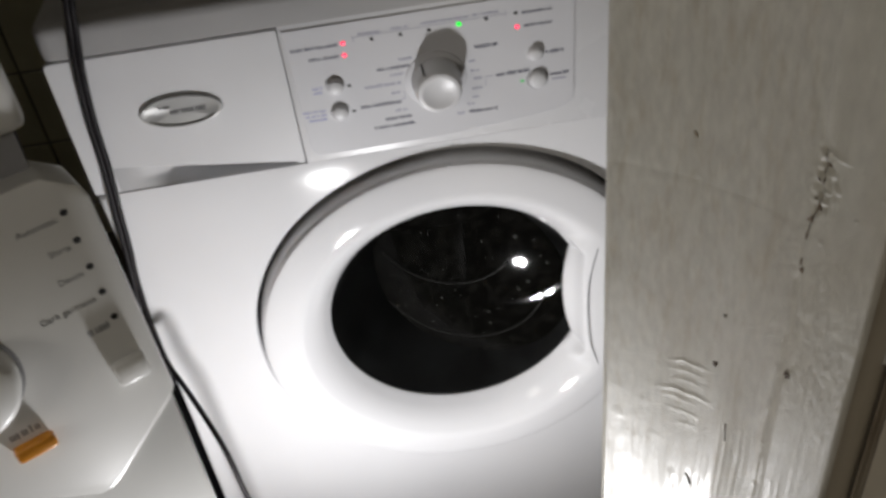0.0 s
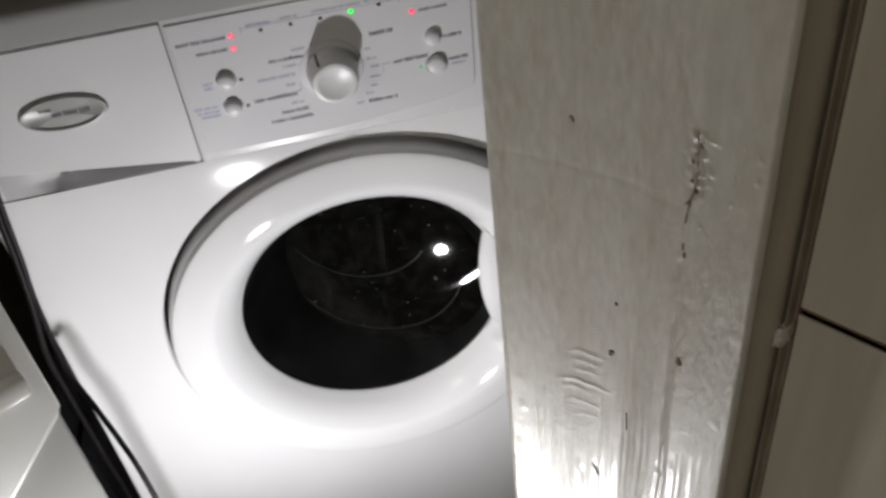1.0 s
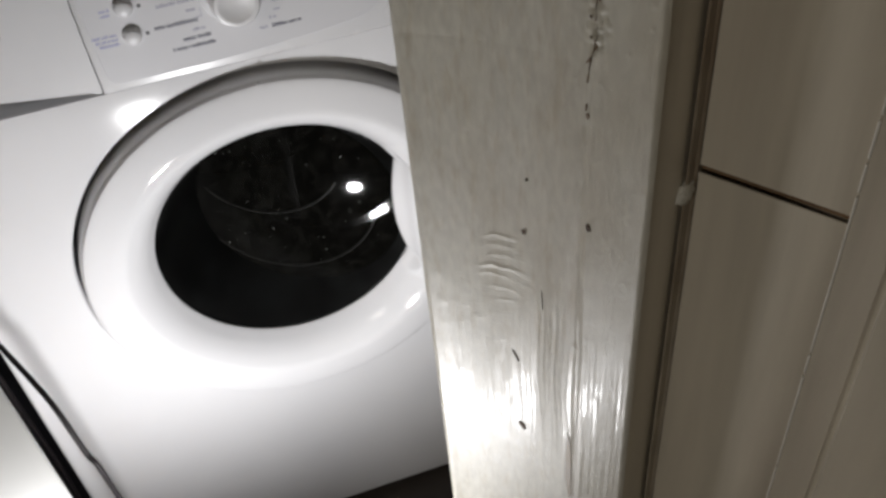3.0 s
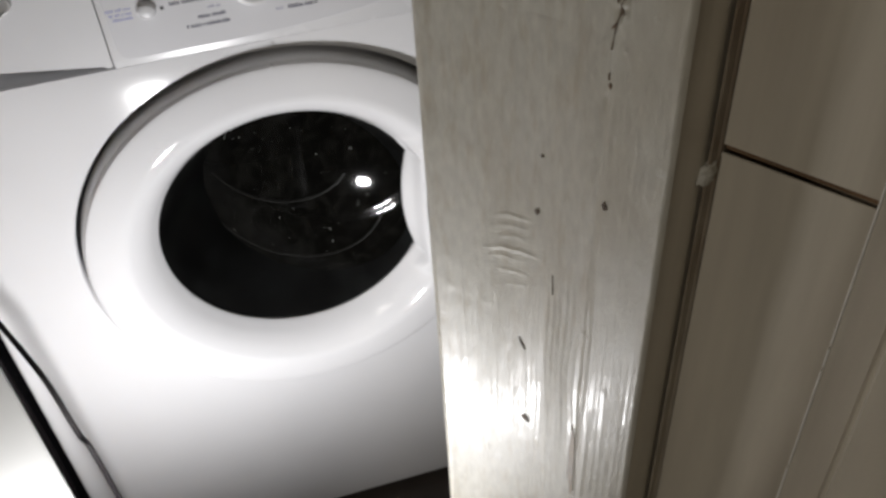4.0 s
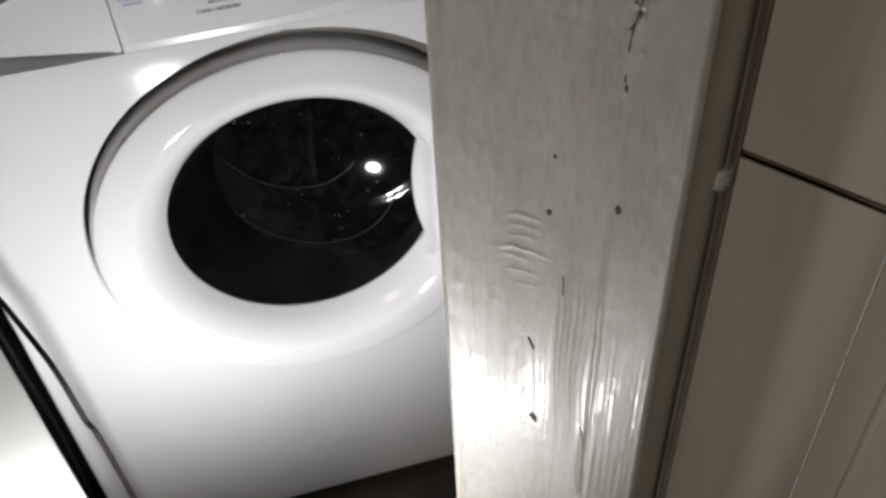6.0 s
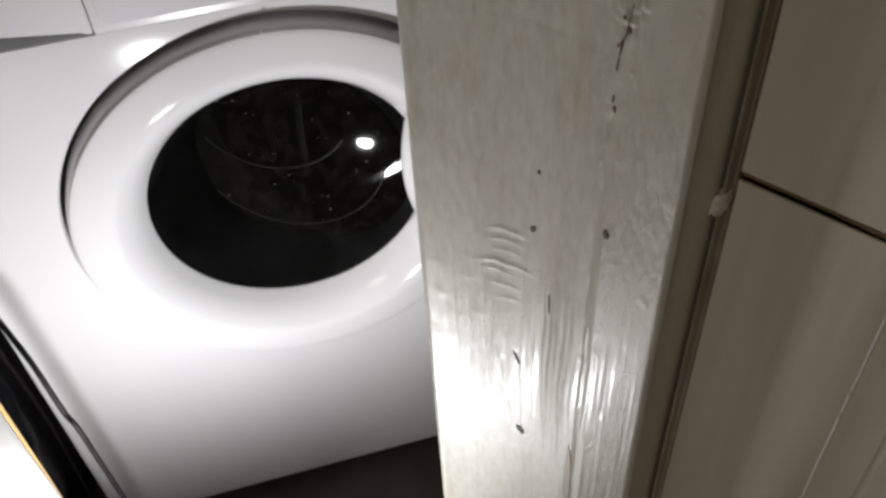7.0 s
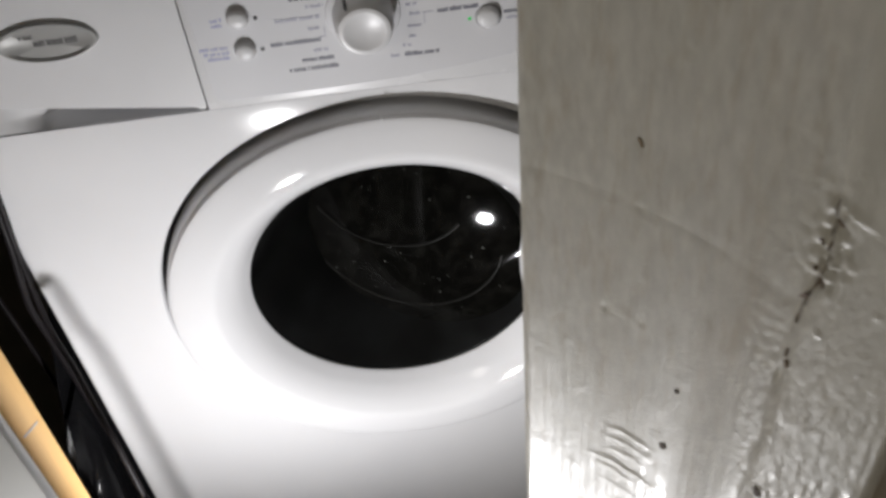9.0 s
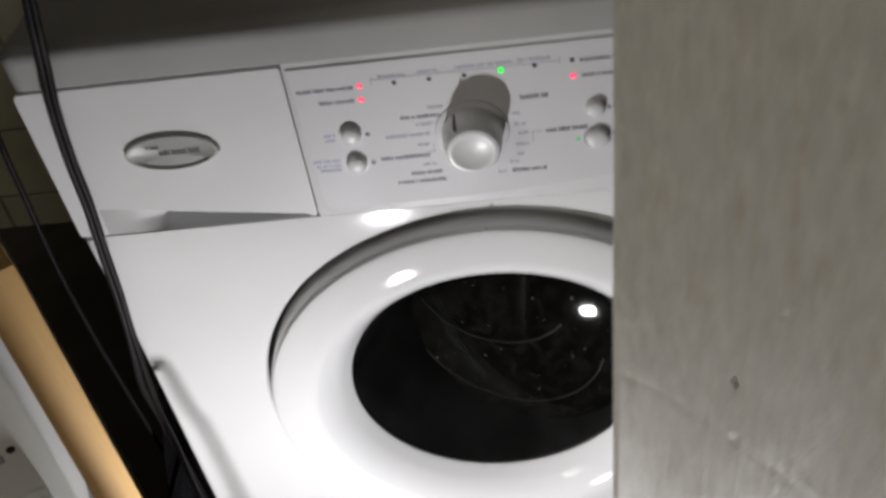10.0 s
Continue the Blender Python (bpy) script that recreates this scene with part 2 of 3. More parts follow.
def tube(pts, r, sides=10, n=8):
    bm = bmesh.new()
    line = spline(pts, n)
    prev = None
    rings = []
    for i, p in enumerate(line):
        t = (line[min(i + 1, len(line) - 1)] - line[max(i - 1, 0)]).normalized()
        u = t.orthogonal() if prev is None else prev - t * prev.dot(t)
        u.normalize()
        prev = u
        w = t.cross(u)
        rings.append([bm.verts.new(p + r * (math.cos(2 * math.pi * k / sides) * u + math.sin(2 * math.pi * k / sides) * w)) for k in range(sides)])
    for a, b in zip(rings, rings[1:]):
        for k in range(sides):
            j = (k + 1) % sides
            bm.faces.new((a[k], a[j], b[j], b[k]))
    bm.faces.new(rings[0])
    bm.faces.new(rings[-1])
    return bm


def lettering(words, size, mat, name, parent, m, label=""):
    cu = bpy.data.curves.new(name, "FONT")
    cu.body, cu.size, cu.extrude = words, size, 0.00008
    cu.align_x = "RIGHT"
    tmp = bpy.data.objects.new("tmp", cu)
    scene.collection.objects.link(tmp)
    me = bpy.data.meshes.new_from_object(tmp.evaluated_get(bpy.context.evaluated_depsgraph_get()))
    bpy.data.objects.remove(tmp)
    me.materials.clear()
    me.materials.append(mat)
    ob = new(name, me)
    ob.parent = parent
    ob.matrix_local = m
    return tagged(ob, label) if label else ob


def bar(x0, x1, z, h, y, seed, bm=None):
    """A line of unreadable print: a row of small blocks of uneven width."""
    rnd = random.Random(seed)
    bm = bm or bmesh.new()
    x = x0
    while x < x1 - 0.0004:
        w = min(rnd.uniform(0.0009, 0.0019), x1 - x)
        hh = h * rnd.uniform(0.75, 1.15)
        box(x, x + w, y - 0.0002, y, z - h / 2, z - h / 2 + hh, bm=bm)
        x += w + (0.0003 if rnd.random() < 0.85 else 0.0014)
    return bm


# ---- setting ----
def setting(name, bm, mat, label, category, smooth=False):
    return tagged(link(name, bm, mat, smooth), label, category, kind="structure")


floor = setting("floor", box(-1.6, 2.2, -2.4, 1.1, -0.05, 0.0), FLOORM, "dark worn floor under the machines", "floor")
setting("ceiling", box(-1.6, 2.2, -2.4, 1.1, 2.4, 2.45), PLASTER, "plain painted ceiling above the laundry corner", "ceiling")
wall_back = setting("wall_north", box(-1.6, 2.2, 0.92, 1.05, 0.0, 2.4), GROUT, "dim olive tiled wall behind the machines", "wall")
setting("wall_west", box(-1.65, -1.55, -2.4, 1.1, 0.0, 2.4), PLASTER, "plain painted wall beside the dryer", "wall")
setting("wall_south", box(-1.6, 2.2, -2.5, -2.4, 0.0, 2.4), PLASTER, "plain painted wall behind the camera", "wall")
setting("wall_east", box(2.2, 2.3, -2.4, 1.1, 0.0, 2.4), PLASTER, "plain painted wall behind the door", "wall")

# ---- washing machine ----
CX, CZ = 0.2975, 0.4800
BODY_Y = 0.004
washer = root("washing_machine", pose(CX, 0.3, 0.0), "white front-loading washing machine with a smoked round door", "washing machine")
W0 = Matrix.Translation((-CX, -0.3, 0.0))


def wpart(name, bm, mat, parent=None, label="", smooth=True):
    """A part of the washer given in the room's coordinates."""
    bmesh.ops.transform(bm, matrix=W0, verts=bm.verts)
    return part(name, bm, mat, parent or washer, label, smooth)


def body_shape():
    """Front sheet with the round door opening and the grip hollow under the drawer, wrapped round to the sides."""
    bm = bmesh.new()
    n, r0 = 384, 0.2045
    xa, xb, za, zb = 0.0, 0.595, 0.012, 0.6925
    rad = 0.006
    loops = []
    levels = [0.0, 0.01, 0.02, 0.03, 0.04, 0.08, 0.13, 0.19, 0.26, 0.34, 0.42, 0.5, 0.58, 0.66, 0.74, 0.81, 0.87, 0.92, 0.96, 1.0]

    for lv in levels:
        loop = []
        for k in range(n):
            a = 2 * math.pi * k / n
            dx, dz = math.cos(a), math.sin(a)
            tx = ((xb - rad - CX) if dx > 0 else (CX - xa - rad)) / max(abs(dx), 1e-9)
            tz = ((zb - CZ) if dz > 0 else (CZ - za - rad)) / max(abs(dz), 1e-9)
            R = min(tx, tz)
            r = r0 + (R - r0) * lv
            x, z = CX + r * dx, CZ + r * dz
            loop.append(bm.verts.new((x, BODY_Y - 0.0033 * math.exp(-((z - 0.690) / 0.045) ** 2), z)))
        loops.append(loop)
    last = [v.co.copy() for v in loops[-1]]
    for q in (20, 40, 60, 75, 90):
        s, c = math.sin(radians(q)), 1 - math.cos(radians(q))
        loop = []
        for co in last:
            x, z = co.x, co.z
            if co.z < zb - 1e-4:
                if co.x < xa + rad + 1e-4:
                    x -= rad * s
                elif co.x > xb - rad - 1e-4:
                    x += rad * s
                if co.z < za + rad + 1e-4:
                    z -= rad * s
            loop.append(bm.verts.new((x, co.y + rad * c, z)))
        loops.append(loop)
    back = []
    for v in loops[-1]:
        back.append(bm.verts.new((v.co.x, 0.58, v.co.z)))
    loops.append(back)
    # rolled lip of the door opening
    for r, y in ((0.2035, 0.0052), (0.2029, 0.0070), (0.2027, 0.0100), (0.2027, 0.05)):
        loops.insert(0, [bm.verts.new((CX + r * math.cos(2 * math.pi * k / n), y, CZ + r * math.sin(2 * math.pi * k / n))) for k in range(n)])
    for a, b in zip(loops, loops[1:]):
        for k in range(n):
            j = (k + 1) % n
            bm.faces.new((a[k], a[j], b[j], b[k]))
    return bm


wpart("body", body_shape(), ENAMEL)
wpart("upper_body", box(0.002, 0.593, 0.10, 0.58, 0.69, 0.822, 0.003), ENAMEL)
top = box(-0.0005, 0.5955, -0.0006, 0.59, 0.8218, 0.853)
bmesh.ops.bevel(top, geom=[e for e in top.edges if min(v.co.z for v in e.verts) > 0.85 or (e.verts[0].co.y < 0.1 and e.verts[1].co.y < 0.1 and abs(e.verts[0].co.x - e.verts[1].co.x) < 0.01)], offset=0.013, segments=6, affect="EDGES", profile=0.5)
wpart("lid", top, LID, label="white laminate machine top greyed for shade, with rounded edge")
# black strip paints the shade in the gap over the drawer
wpart("shadow_gap", box(0.004, 0.179, 0.012, 0.05, 0.8150, 0.8230), RUBBER, label="black gap under the top")

DRAWER = [(0.0, 0.8165), (0.0, 0.6960), (0.0015, 0.6945), (0.022, 0.6945), (0.022, 0.7190), (0.172, 0.6968), (0.176, 0.6945), (0.1792, 0.6945), (0.1806, 0.6960), (0.1806, 0.8180), (0.1790, 0.8193), (0.003, 0.8193)]
drawer = wpart("detergent_drawer", extrude_outline(DRAWER, 0.0, 0.075, 0.0006), DRAWERM, smooth=False)


def scoop_shape():
    """The hollow finger grip in the drawer's lower edge, running out flush at its far end."""
    bm = bmesh.new()
    grid = []
    for k in range(91):
        x = 0.0222 + 0.153 * k / 90
        a = max(0.0, min(1.0, (x - 0.020) / 0.110))
        a = (a * a * (3 - 2 * a)) ** 1.6
        top = 0.7190 - 0.0222 * (x - 0.022) / 0.15 + 0.0006 * a
        col = []
        for q in range(13):
            f = q / 12
            col.append(bm.verts.new((x, 0.0002 + a * 0.045 * min(1.0, f * 2), 0.6944 + (top - 0.6944) * (f * (1 - a) + a * (f * 0.06 if f <= 0.5 else 0.03 + 0.97 * (f - 0.5) * 2)))))
        grid.append(col)
    for p, q in zip(grid, grid[1:]):
        for k in range(12):
            bm.faces.new((p[k], q[k], q[k + 1], p[k + 1]))
    return bm


wpart("finger_grip", scoop_shape(), GRIPSHADE, drawer, "hollow finger grip")
panel = wpart("control_panel", box(0.1811, 0.595, 0.0, 0.05, 0.6925, 0.8275, 0.0016, 3), PLASTIC)


def plate_outline():
    pts = [(0.1840, 0.8172), (0.1875, 0.712)]
    for k in range(7):
        a = radians(180 + 15 * k)
        pts.append((0.1965 + 0.009 * math.cos(a), 0.7085 + 0.009 * math.sin(a)))
    for k in range(1, 13):
        x = 0.1965 + (0.400 - 0.1965) * k / 12
        pts.append((x, 0.6995 + 0.0085 * ((x - 0.27) / 0.13) ** 2 if x > 0.27 else 0.6995))
    for k in range(1, 7):
        a = radians(-70 + 12 * k)
        pts.append((0.402 + 0.0135 * math.cos(a), 0.7225 + 0.0135 * math.sin(a)))
    pts += [(0.4175, 0.8172)]
    return pts


wpart("fascia_plate", extrude_outline(plate_outline(), -0.0012, 0.002, 0.0006), FASCIA, panel, smooth=False)
PY = -0.0012
# unreadable print on the fascia: start, end, height on the panel, letter height, ink
PRINT = [(.188, .226, .7995, .0024, INK), (.201, .226, .7895, .0024, INK), (.243, .261, .8055, .002, INKLIGHT), (.269, .282, .806, .002, INKLIGHT),
         (.293, .331, .8065, .002, INKLIGHT), (.334, .355, .8068, .002, INKLIGHT), (.374, .398, .8025, .0022, INK), (.375, .398, .791, .0022, INK),
         (.334, .353, .779, .0032, INK), (.272, .283, .7785, .0024, INKLIGHT), (.253, .280, .772, .0026, INK), (.263, .275, .7655, .0024, INKLIGHT),
         (.241, .271, .7575, .0026, INKLIGHT), (.262, .270, .749, .0024, INKLIGHT), (.235, .269, .740, .0030, INK), (.263, .273, .732, .0022, INKLIGHT),
         (.254, .276, .725, .0028, INK), (.244, .278, .718, .0028, INK), (.328, .333, .767, .0022, INKLIGHT), (.329, .337, .758, .0022, INKLIGHT),
         (.331, .338, .7505, .0022, INKLIGHT), (.329, .338, .7415, .0022, INKLIGHT), (.329, .334, .7335, .0022, INKLIGHT), (.324, .330, .727, .0022, INKLIGHT),
         (.315, .321, .7195, .0022, INKLIGHT), (.325, .349, .7195, .0030, INK), (.350, .378, .7505, .0030, INK), (.392, .407, .7645, .0028, INK),
         (.395, .411, .7435, .0028, INK), (.397, .409, .7385, .002, INKLIGHT), (.199, .207, .7635, .0022, INKBLUE), (.199, .206, .7595, .0022, INKBLUE),
         (.187, .206, .7425, .0022, INKBLUE), (.189, .206, .7385, .0022, INKBLUE), (.191, .206, .7345, .0022, INKBLUE)]
for k, (a, b, z, h, ink) in enumerate(PRINT):
    wpart("print_line", bar(a, b, z, h, PY, k), ink, panel, smooth=False)
for a, b, c, d in [(.238, .2385, .7995, .8055), (.238, .361, .8035, .8039), (.3607, .3612, .8012, .8068), (.2725, .273, .742, .7495), (.268, .273, .7418, .7423),
                   (.3405, .341, .742, .7505), (.3405, .3475, .7503, .7508)]:
    wpart("print_rule", box(a, b, PY - 0.0002, PY, c, d), INKLIGHT, panel, smooth=False)

for x, z in [(.253, .800), (.276, .8), (.299, .8), (.345, .802), (.369, .803), (.229, .762), (.229, .738)]:
    wpart("indicator_dot", moved(lathe([(0, -0.0004), (0.0014, -0.0004), (0.0016, 0)], 16), x, PY, z), DARKDOT, panel)
for x, z, m in [(.230, .800, REDLED), (.2295, .7895, REDLED), (.3695, .791, REDLED), (.323, .801, GREENLED)]:
    led = wpart("indicator_light", moved(lathe([(0, -0.0006), (0.0016, -0.0005), (0.0021, 0)], 16), x, PY, z), m, panel, "lit green indicator" if m is GREENLED else "lit red indicator")
    if m is REDLED:
        wpart("led_core", moved(lathe([(0, -0.0009), (0.0007, -0.0008), (0.0008, -0.0004)], 12), x, PY, z), REDCORE, led)
wpart("indicator_light", moved(lathe([(0, -0.0006), (0.0011, -0.0005), (0.0015, 0)], 16), .3715, PY, .741), GREENDIM, panel, "dim green indicator")
for x, z, r in [(.2175, .7635, .0075), (.2175, .739, .0075), (.3835, .7655, .0066), (.3845, .7412, .0082)]:
    bt = wpart("button", moved(lathe([(0, -0.0050), (r * .6, -0.0048), (r * .84, -0.0040), (r * .96, -0.0026), (r, -0.001), (r, 0)], 32), x, PY, z), KNOBM, panel, "round white push button")
    wpart("button_collar", moved(lathe([(r + .0001, -0.0003), (r + .0011, -0.0003), (r + .0012, 0)], 32), x, PY, z), GREYPLASTIC if r > .008 else PLASTIC, bt)

KX, KZ = 0.3000, 0.7555
knob = wpart("program_knob", moved(lathe([(0, -0.0232), (0.0118, -0.0232), (0.0130, -0.0240), (0.0150, -0.0243), (0.0172, -0.0236), (0.0187, -0.0210), (0.0198, -0.0150), (0.0205, -0.004), (0.0208, 0)], 64), KX, PY, KZ), KNOBM, panel, "round white program knob")
wpart("knob_skirt", moved(lathe([(0.0208, -0.0022), (0.0250, -0.0011), (0.0257, 0)], 64), KX, PY, KZ), FASCIA, knob)
pm = box(-0.0007, 0.0007, -0.0215, -0.004, 0.0185, 0.0209)
bmesh.ops.rotate(pm, verts=pm.verts, cent=(0, 0, 0), matrix=Matrix.Rotation(radians(-32), 3, "Y"))
wpart("pointer_mark", moved(pm, KX, PY, KZ), DARKDOT, knob, "black pointer line")

badge = lathe([(0, -0.0012), (0.80, -0.0012), (0.90, -0.0030), (0.96, -0.0028), (1.0, 0)], 64)
bmesh.ops.scale(badge, verts=badge.verts, vec=(0.034, 1, 0.0145))
bd = wpart("badge", moved(badge, 0.092, 0.0, 0.7635), SILVER, drawer, "oval silver badge")
wpart("badge_mark", bar(0.083, 0.112, 0.7635, 0.0042, -0.0012, 77, bar(0.075, 0.084, 0.7685, 0.003, -0.0012, 78)), DARKMARK, bd, smooth=False)

# door: bulging white ring, cut on one side by the arc of the grip


def glass_edge(a):
    """Distance from the door's middle to the inner rim of the ring."""
    r = 0.1305
    dx, dz = math.cos(a), math.sin(a)
    ox, oz = 0.633 - CX, 0.0015
    b = dx * ox + dz * oz
    disc = b * b - (ox * ox + oz * oz - 0.228 ** 2)
    if disc > 0:
        hit = b - math.sqrt(disc)
        if 0 < hit < r:
            r = hit
    return r


def ring_shape():
    bm = bmesh.new()
    n = 320
    prof = [(0.1990, 0.034), (0.1987, 0.004), (0.1982, -0.002), (0.1974, -0.0068), (0.1964, -0.0090), (0.1960, -0.0092), (0.1958, -0.0108), (0.1953, -0.0114), (0.1942, -0.0118), (0.192, -0.0124), (0.187, -0.0132), (0.180, -0.0139), (0.175, -0.0143), (0.170, -0.0146)]
    inner = [(0.1, -0.0147), (0.2, -0.0143), (0.3, -0.0131), (0.4, -0.0106), (0.5, -0.0076), (0.6, -0.0041), (0.7, 0.0001), (0.8, 0.0050), (0.9, 0.0110), (1.0, 0.0175), (0.99, 0.020)]
    grip = [(0.1, -0.0147), (0.2, -0.0144), (0.3, -0.0138), (0.4, -0.0134), (0.5, -0.0128), (0.6, -0.0120), (0.7, -0.0106), (0.76, -0.0080), (0.86, 0.0040), (1.0, 0.0140), (0.99, 0.020)]
    face = [(p.x, p.y) for p in spline([(r, y, 0) for r, y in prof[7:]], 4)]
    prof = prof[:7] + face
    inner, grip = ([(p.x, p.y) for p in spline([(f, y, 0) for f, y in [(0.0, -0.0146)] + q], 4)][1:] for q in (inner, grip))
    loops = []
    for r, y in prof:
        loops.append([bm.verts.new((r * math.cos(2 * math.pi * k / n), y, r * math.sin(2 * math.pi * k / n))) for k in range(n)])
    for (f, y), (g, y2) in zip(inner, grip):
        loop = []
        for k in range(n):
            a = 2 * math.pi * k / n
            re = glass_edge(a)
            aa = (a + math.pi) % (2 * math.pi) - math.pi
            w = max(0.0, min(1.0, (radians(38) - abs(aa)) / radians(8)))
            w = w * w * (3 - 2 * w)
            ff = f + (g - f) * w
            r = 0.170 + (re - 0.170) * ff
            loop.append(bm.verts.new((r * math.cos(a), y + (y2 - y) * w, r * math.sin(a))))
        loops.append(loop)
    for a, b in zip(loops, loops[1:]):
        for k in range(n):
            j = (k + 1) % n
            bm.faces.new((a[k], a[j], b[j], b[k]))
    return bm


ring = wpart("door_ring", moved(ring_shape(), CX, -0.002, CZ), RINGM, label="white glossy door ring")
wpart("rim_mark", box(CX + .0035, CX + .0057, -0.0145, -0.009, CZ + .1945, CZ + .1968, .0005), PLASTIC, ring)


def end_face(x, z):
    """Depth of the bowl's slanting, faintly domed end face."""
    step = 0.00085 * math.tanh((math.hypot(x - 0.045, z - 0.060) - 0.1) / 0.005)
    return 0.055 - 0.327 * (x - 0.0767) + 0.247 * (z - 0.009) + 0.4 * (x - 0.0767) ** 2 + 0.85 * (z - 0.009) ** 2 - step


def fold(a):
    """Distance from the door's middle to the fold between the bowl's end face and its steep wall."""
    lo, hi = 0.0, 0.1305
    for _ in range(40):
        r = (lo + hi) / 2
        if end_face(r * math.cos(a), r * math.sin(a)) < 0.019 + 1.9 * (0.1300 - r):
            lo = r
        else:
            hi = r
    return lo


def bowl_shape(wall):
    bm = bmesh.new()
    n = 192
    loops = []
    for k in range(61):
        f = k / 60
        loop = []
        for m in range(n):
            a = 2 * math.pi * m / n
            rf = fold(a)
            r = rf + (0.134 - rf) * f if wall else rf * (0.02 + 0.98 * f)
            x, z = r * math.cos(a), r * math.sin(a)
            loop.append(bm.verts.new((x, max(0.019, 0.019 + 1.9 * (0.1300 - r)) if wall else end_face(x, z), z)))
        loops.append(loop)
    for a, b in zip(loops, loops[1:]):
        for m in range(n):
            j = (m + 1) % n
            bm.faces.new((a[m], a[j], b[j], b[m]))
    if not wall:
        bm.faces.new(loops[0])
    return bm


glass = wpart("door_glass", moved(bowl_shape(False), CX, 0, CZ), GLASS, label="dark smoked glass bowl")
glass.visible_shadow = False
bowl_wall = wpart("bowl_wall", moved(bowl_shape(True), CX, 0, CZ), WALLGLASS, glass, "steep dull wall of the bowl")
bowl_wall.visible_shadow = False


def rib_line(cx, cz, r, a0, a1, k):
    pts = []
    for q in range(k + 1):
        a = radians(a0 + (a1 - a0) * q / k)
        x, z = cx + r * math.cos(a), cz + r * math.sin(a)
        pts.append((x, end_face(x, z) - 0.0002, z))
    return pts


# ribs drawn as paler arcs low down only, painting in their glint
wpart("pressed_rib", moved(tube(rib_line(-0.005, 0.062, 0.082, 218, 322, 20), 0.0011, 8, 3), CX, 0, CZ), RIBM, glass)
wpart("pressed_rib", moved(tube(rib_line(0.004, 0.006, 0.0945, 205, 345, 28), 0.0010, 8, 3), CX, 0, CZ), RIBM, glass)
dr = bmesh.new()
rnd = random.Random(5)
for k in range(70):
    a, f = rnd.uniform(0, 2 * math.pi), math.sqrt(rnd.random())
    r = fold(a) * 0.97 * f
    x, z = r * math.cos(a), r * math.sin(a)
    bmesh.ops.create_icosphere(dr, subdivisions=1, radius=rnd.choice((0.0003, 0.0004, 0.0005, 0.0008)), matrix=Matrix.Translation((CX + x, end_face(x, z) - 0.0003, CZ + z)))
drops = wpart("water_drops", dr, DROP, ring, "small water drops on the glass")
tagged(drops, kind="stuff")
# black rings put the shade of the gap round the door into colour
wpart("gap_shade", moved(lathe([(0.1980, 0.014), (0.2030, 0.014)], 128), CX, 0, CZ), RUBBER)
wpart("gap_shade_back", moved(lathe([(0.15, 0.042), (0.215, 0.042)], 96), CX, 0, CZ), RUBBER)
wpart("door_gasket", moved(lathe([(0.148, 0.043), (0.155, 0.05), (0.160, 0.07), (0.168, 0.085), (0.155, 0.10), (0.165, 0.13)], 96), CX, 0, CZ), RUBBER, label="black rubber door seal")
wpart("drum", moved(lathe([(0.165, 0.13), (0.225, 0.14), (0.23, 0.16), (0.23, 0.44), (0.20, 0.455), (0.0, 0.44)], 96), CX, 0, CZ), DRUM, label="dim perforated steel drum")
# grip flap outline on the ring
wpart("grip_groove", tube([(0.4335, -0.0160, 0.556), (0.4252, -0.0160, 0.516), (0.4235, -0.0160, 0.478), (0.4260, -0.0160, 0.433), (0.4345, -0.0160, 0.396)], 0.0006, 6), GREYPLASTIC, ring)
for x in (0.05, 0.545):
    for y in (0.06, 0.52):
        wpart("foot", moved(box(-0.02, 0.02, -0.02, 0.02, 0.0, 0.02, 0.003), x, y, 0.0), RUBBER)

# ---- dryer beside it, turned towards the corner ----
RZ = 28.0
dryer = root("tumble_dryer", pose(0.096, -0.265, 0.0, 0, 0, RZ), "off-white tumble dryer with sloping control panel", "dryer")
db = bmesh.new()
foot = [(-0.62, 0.034), (-0.010, 0.034), (-0.008, 0.040), (-0.052, 0.13), (-0.052, 0.60), (-0.62, 0.60)]
f0 = db.faces.new([db.verts.new((x, y, 0.01)) for x, y in foot])
ex = bmesh.ops.extrude_face_region(db, geom=[f0])
bmesh.ops.translate(db, verts=[g for g in ex["geom"] if isinstance(g, bmesh.types.BMVert)], vec=(0, 0, 0.855))
part("body", db, DRYERW, dryer)
TAU = radians(8)
FM = Matrix.Translation((0, 0, 0.72)) @ Matrix.Rotation(-TAU, 4, "X")


def dpart(name, bm, mat, parent=None, label="", smooth=True):
    """A part laid on the dryer's sloping fascia: x along it, z up it, y into it."""
    bmesh.ops.transform(bm, matrix=FM, verts=bm.verts)
    return part(name, bm, mat, parent or dryer, label, smooth)


out = [(-0.003, 0.150), (-0.0, 0.140), (0.0, 0.003), (-0.004, -0.003), (-0.052, -0.040), (-0.058, -0.043), (-0.066, -0.043), (-0.115, -0.013), (-0.2, 0.0), (-0.60, 0.0), (-0.60, 0.162), (-0.02, 0.162)]
fascia = dpart("fascia", extrude_outline(out, -0.004, 0.03, 0.003), DRYERF, label="pale grey sloping control fascia")
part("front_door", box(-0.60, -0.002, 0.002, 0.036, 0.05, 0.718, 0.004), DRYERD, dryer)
part("lid", box(-0.62, -0.012, 0.030, 0.60, 0.903, 0.953, 0.006, 3), DRYERW, dryer, "off-white dryer top")
# dark grey filler paints the shade under the dryer's top
part("lid_gap", box(-0.615, -0.020, 0.037, 0.595, 0.862, 0.904), GREYPLASTIC, dryer)
FY = -0.004
WORDS = ["Automatic", "Shirts", "Denim", "Dark garments", ""]
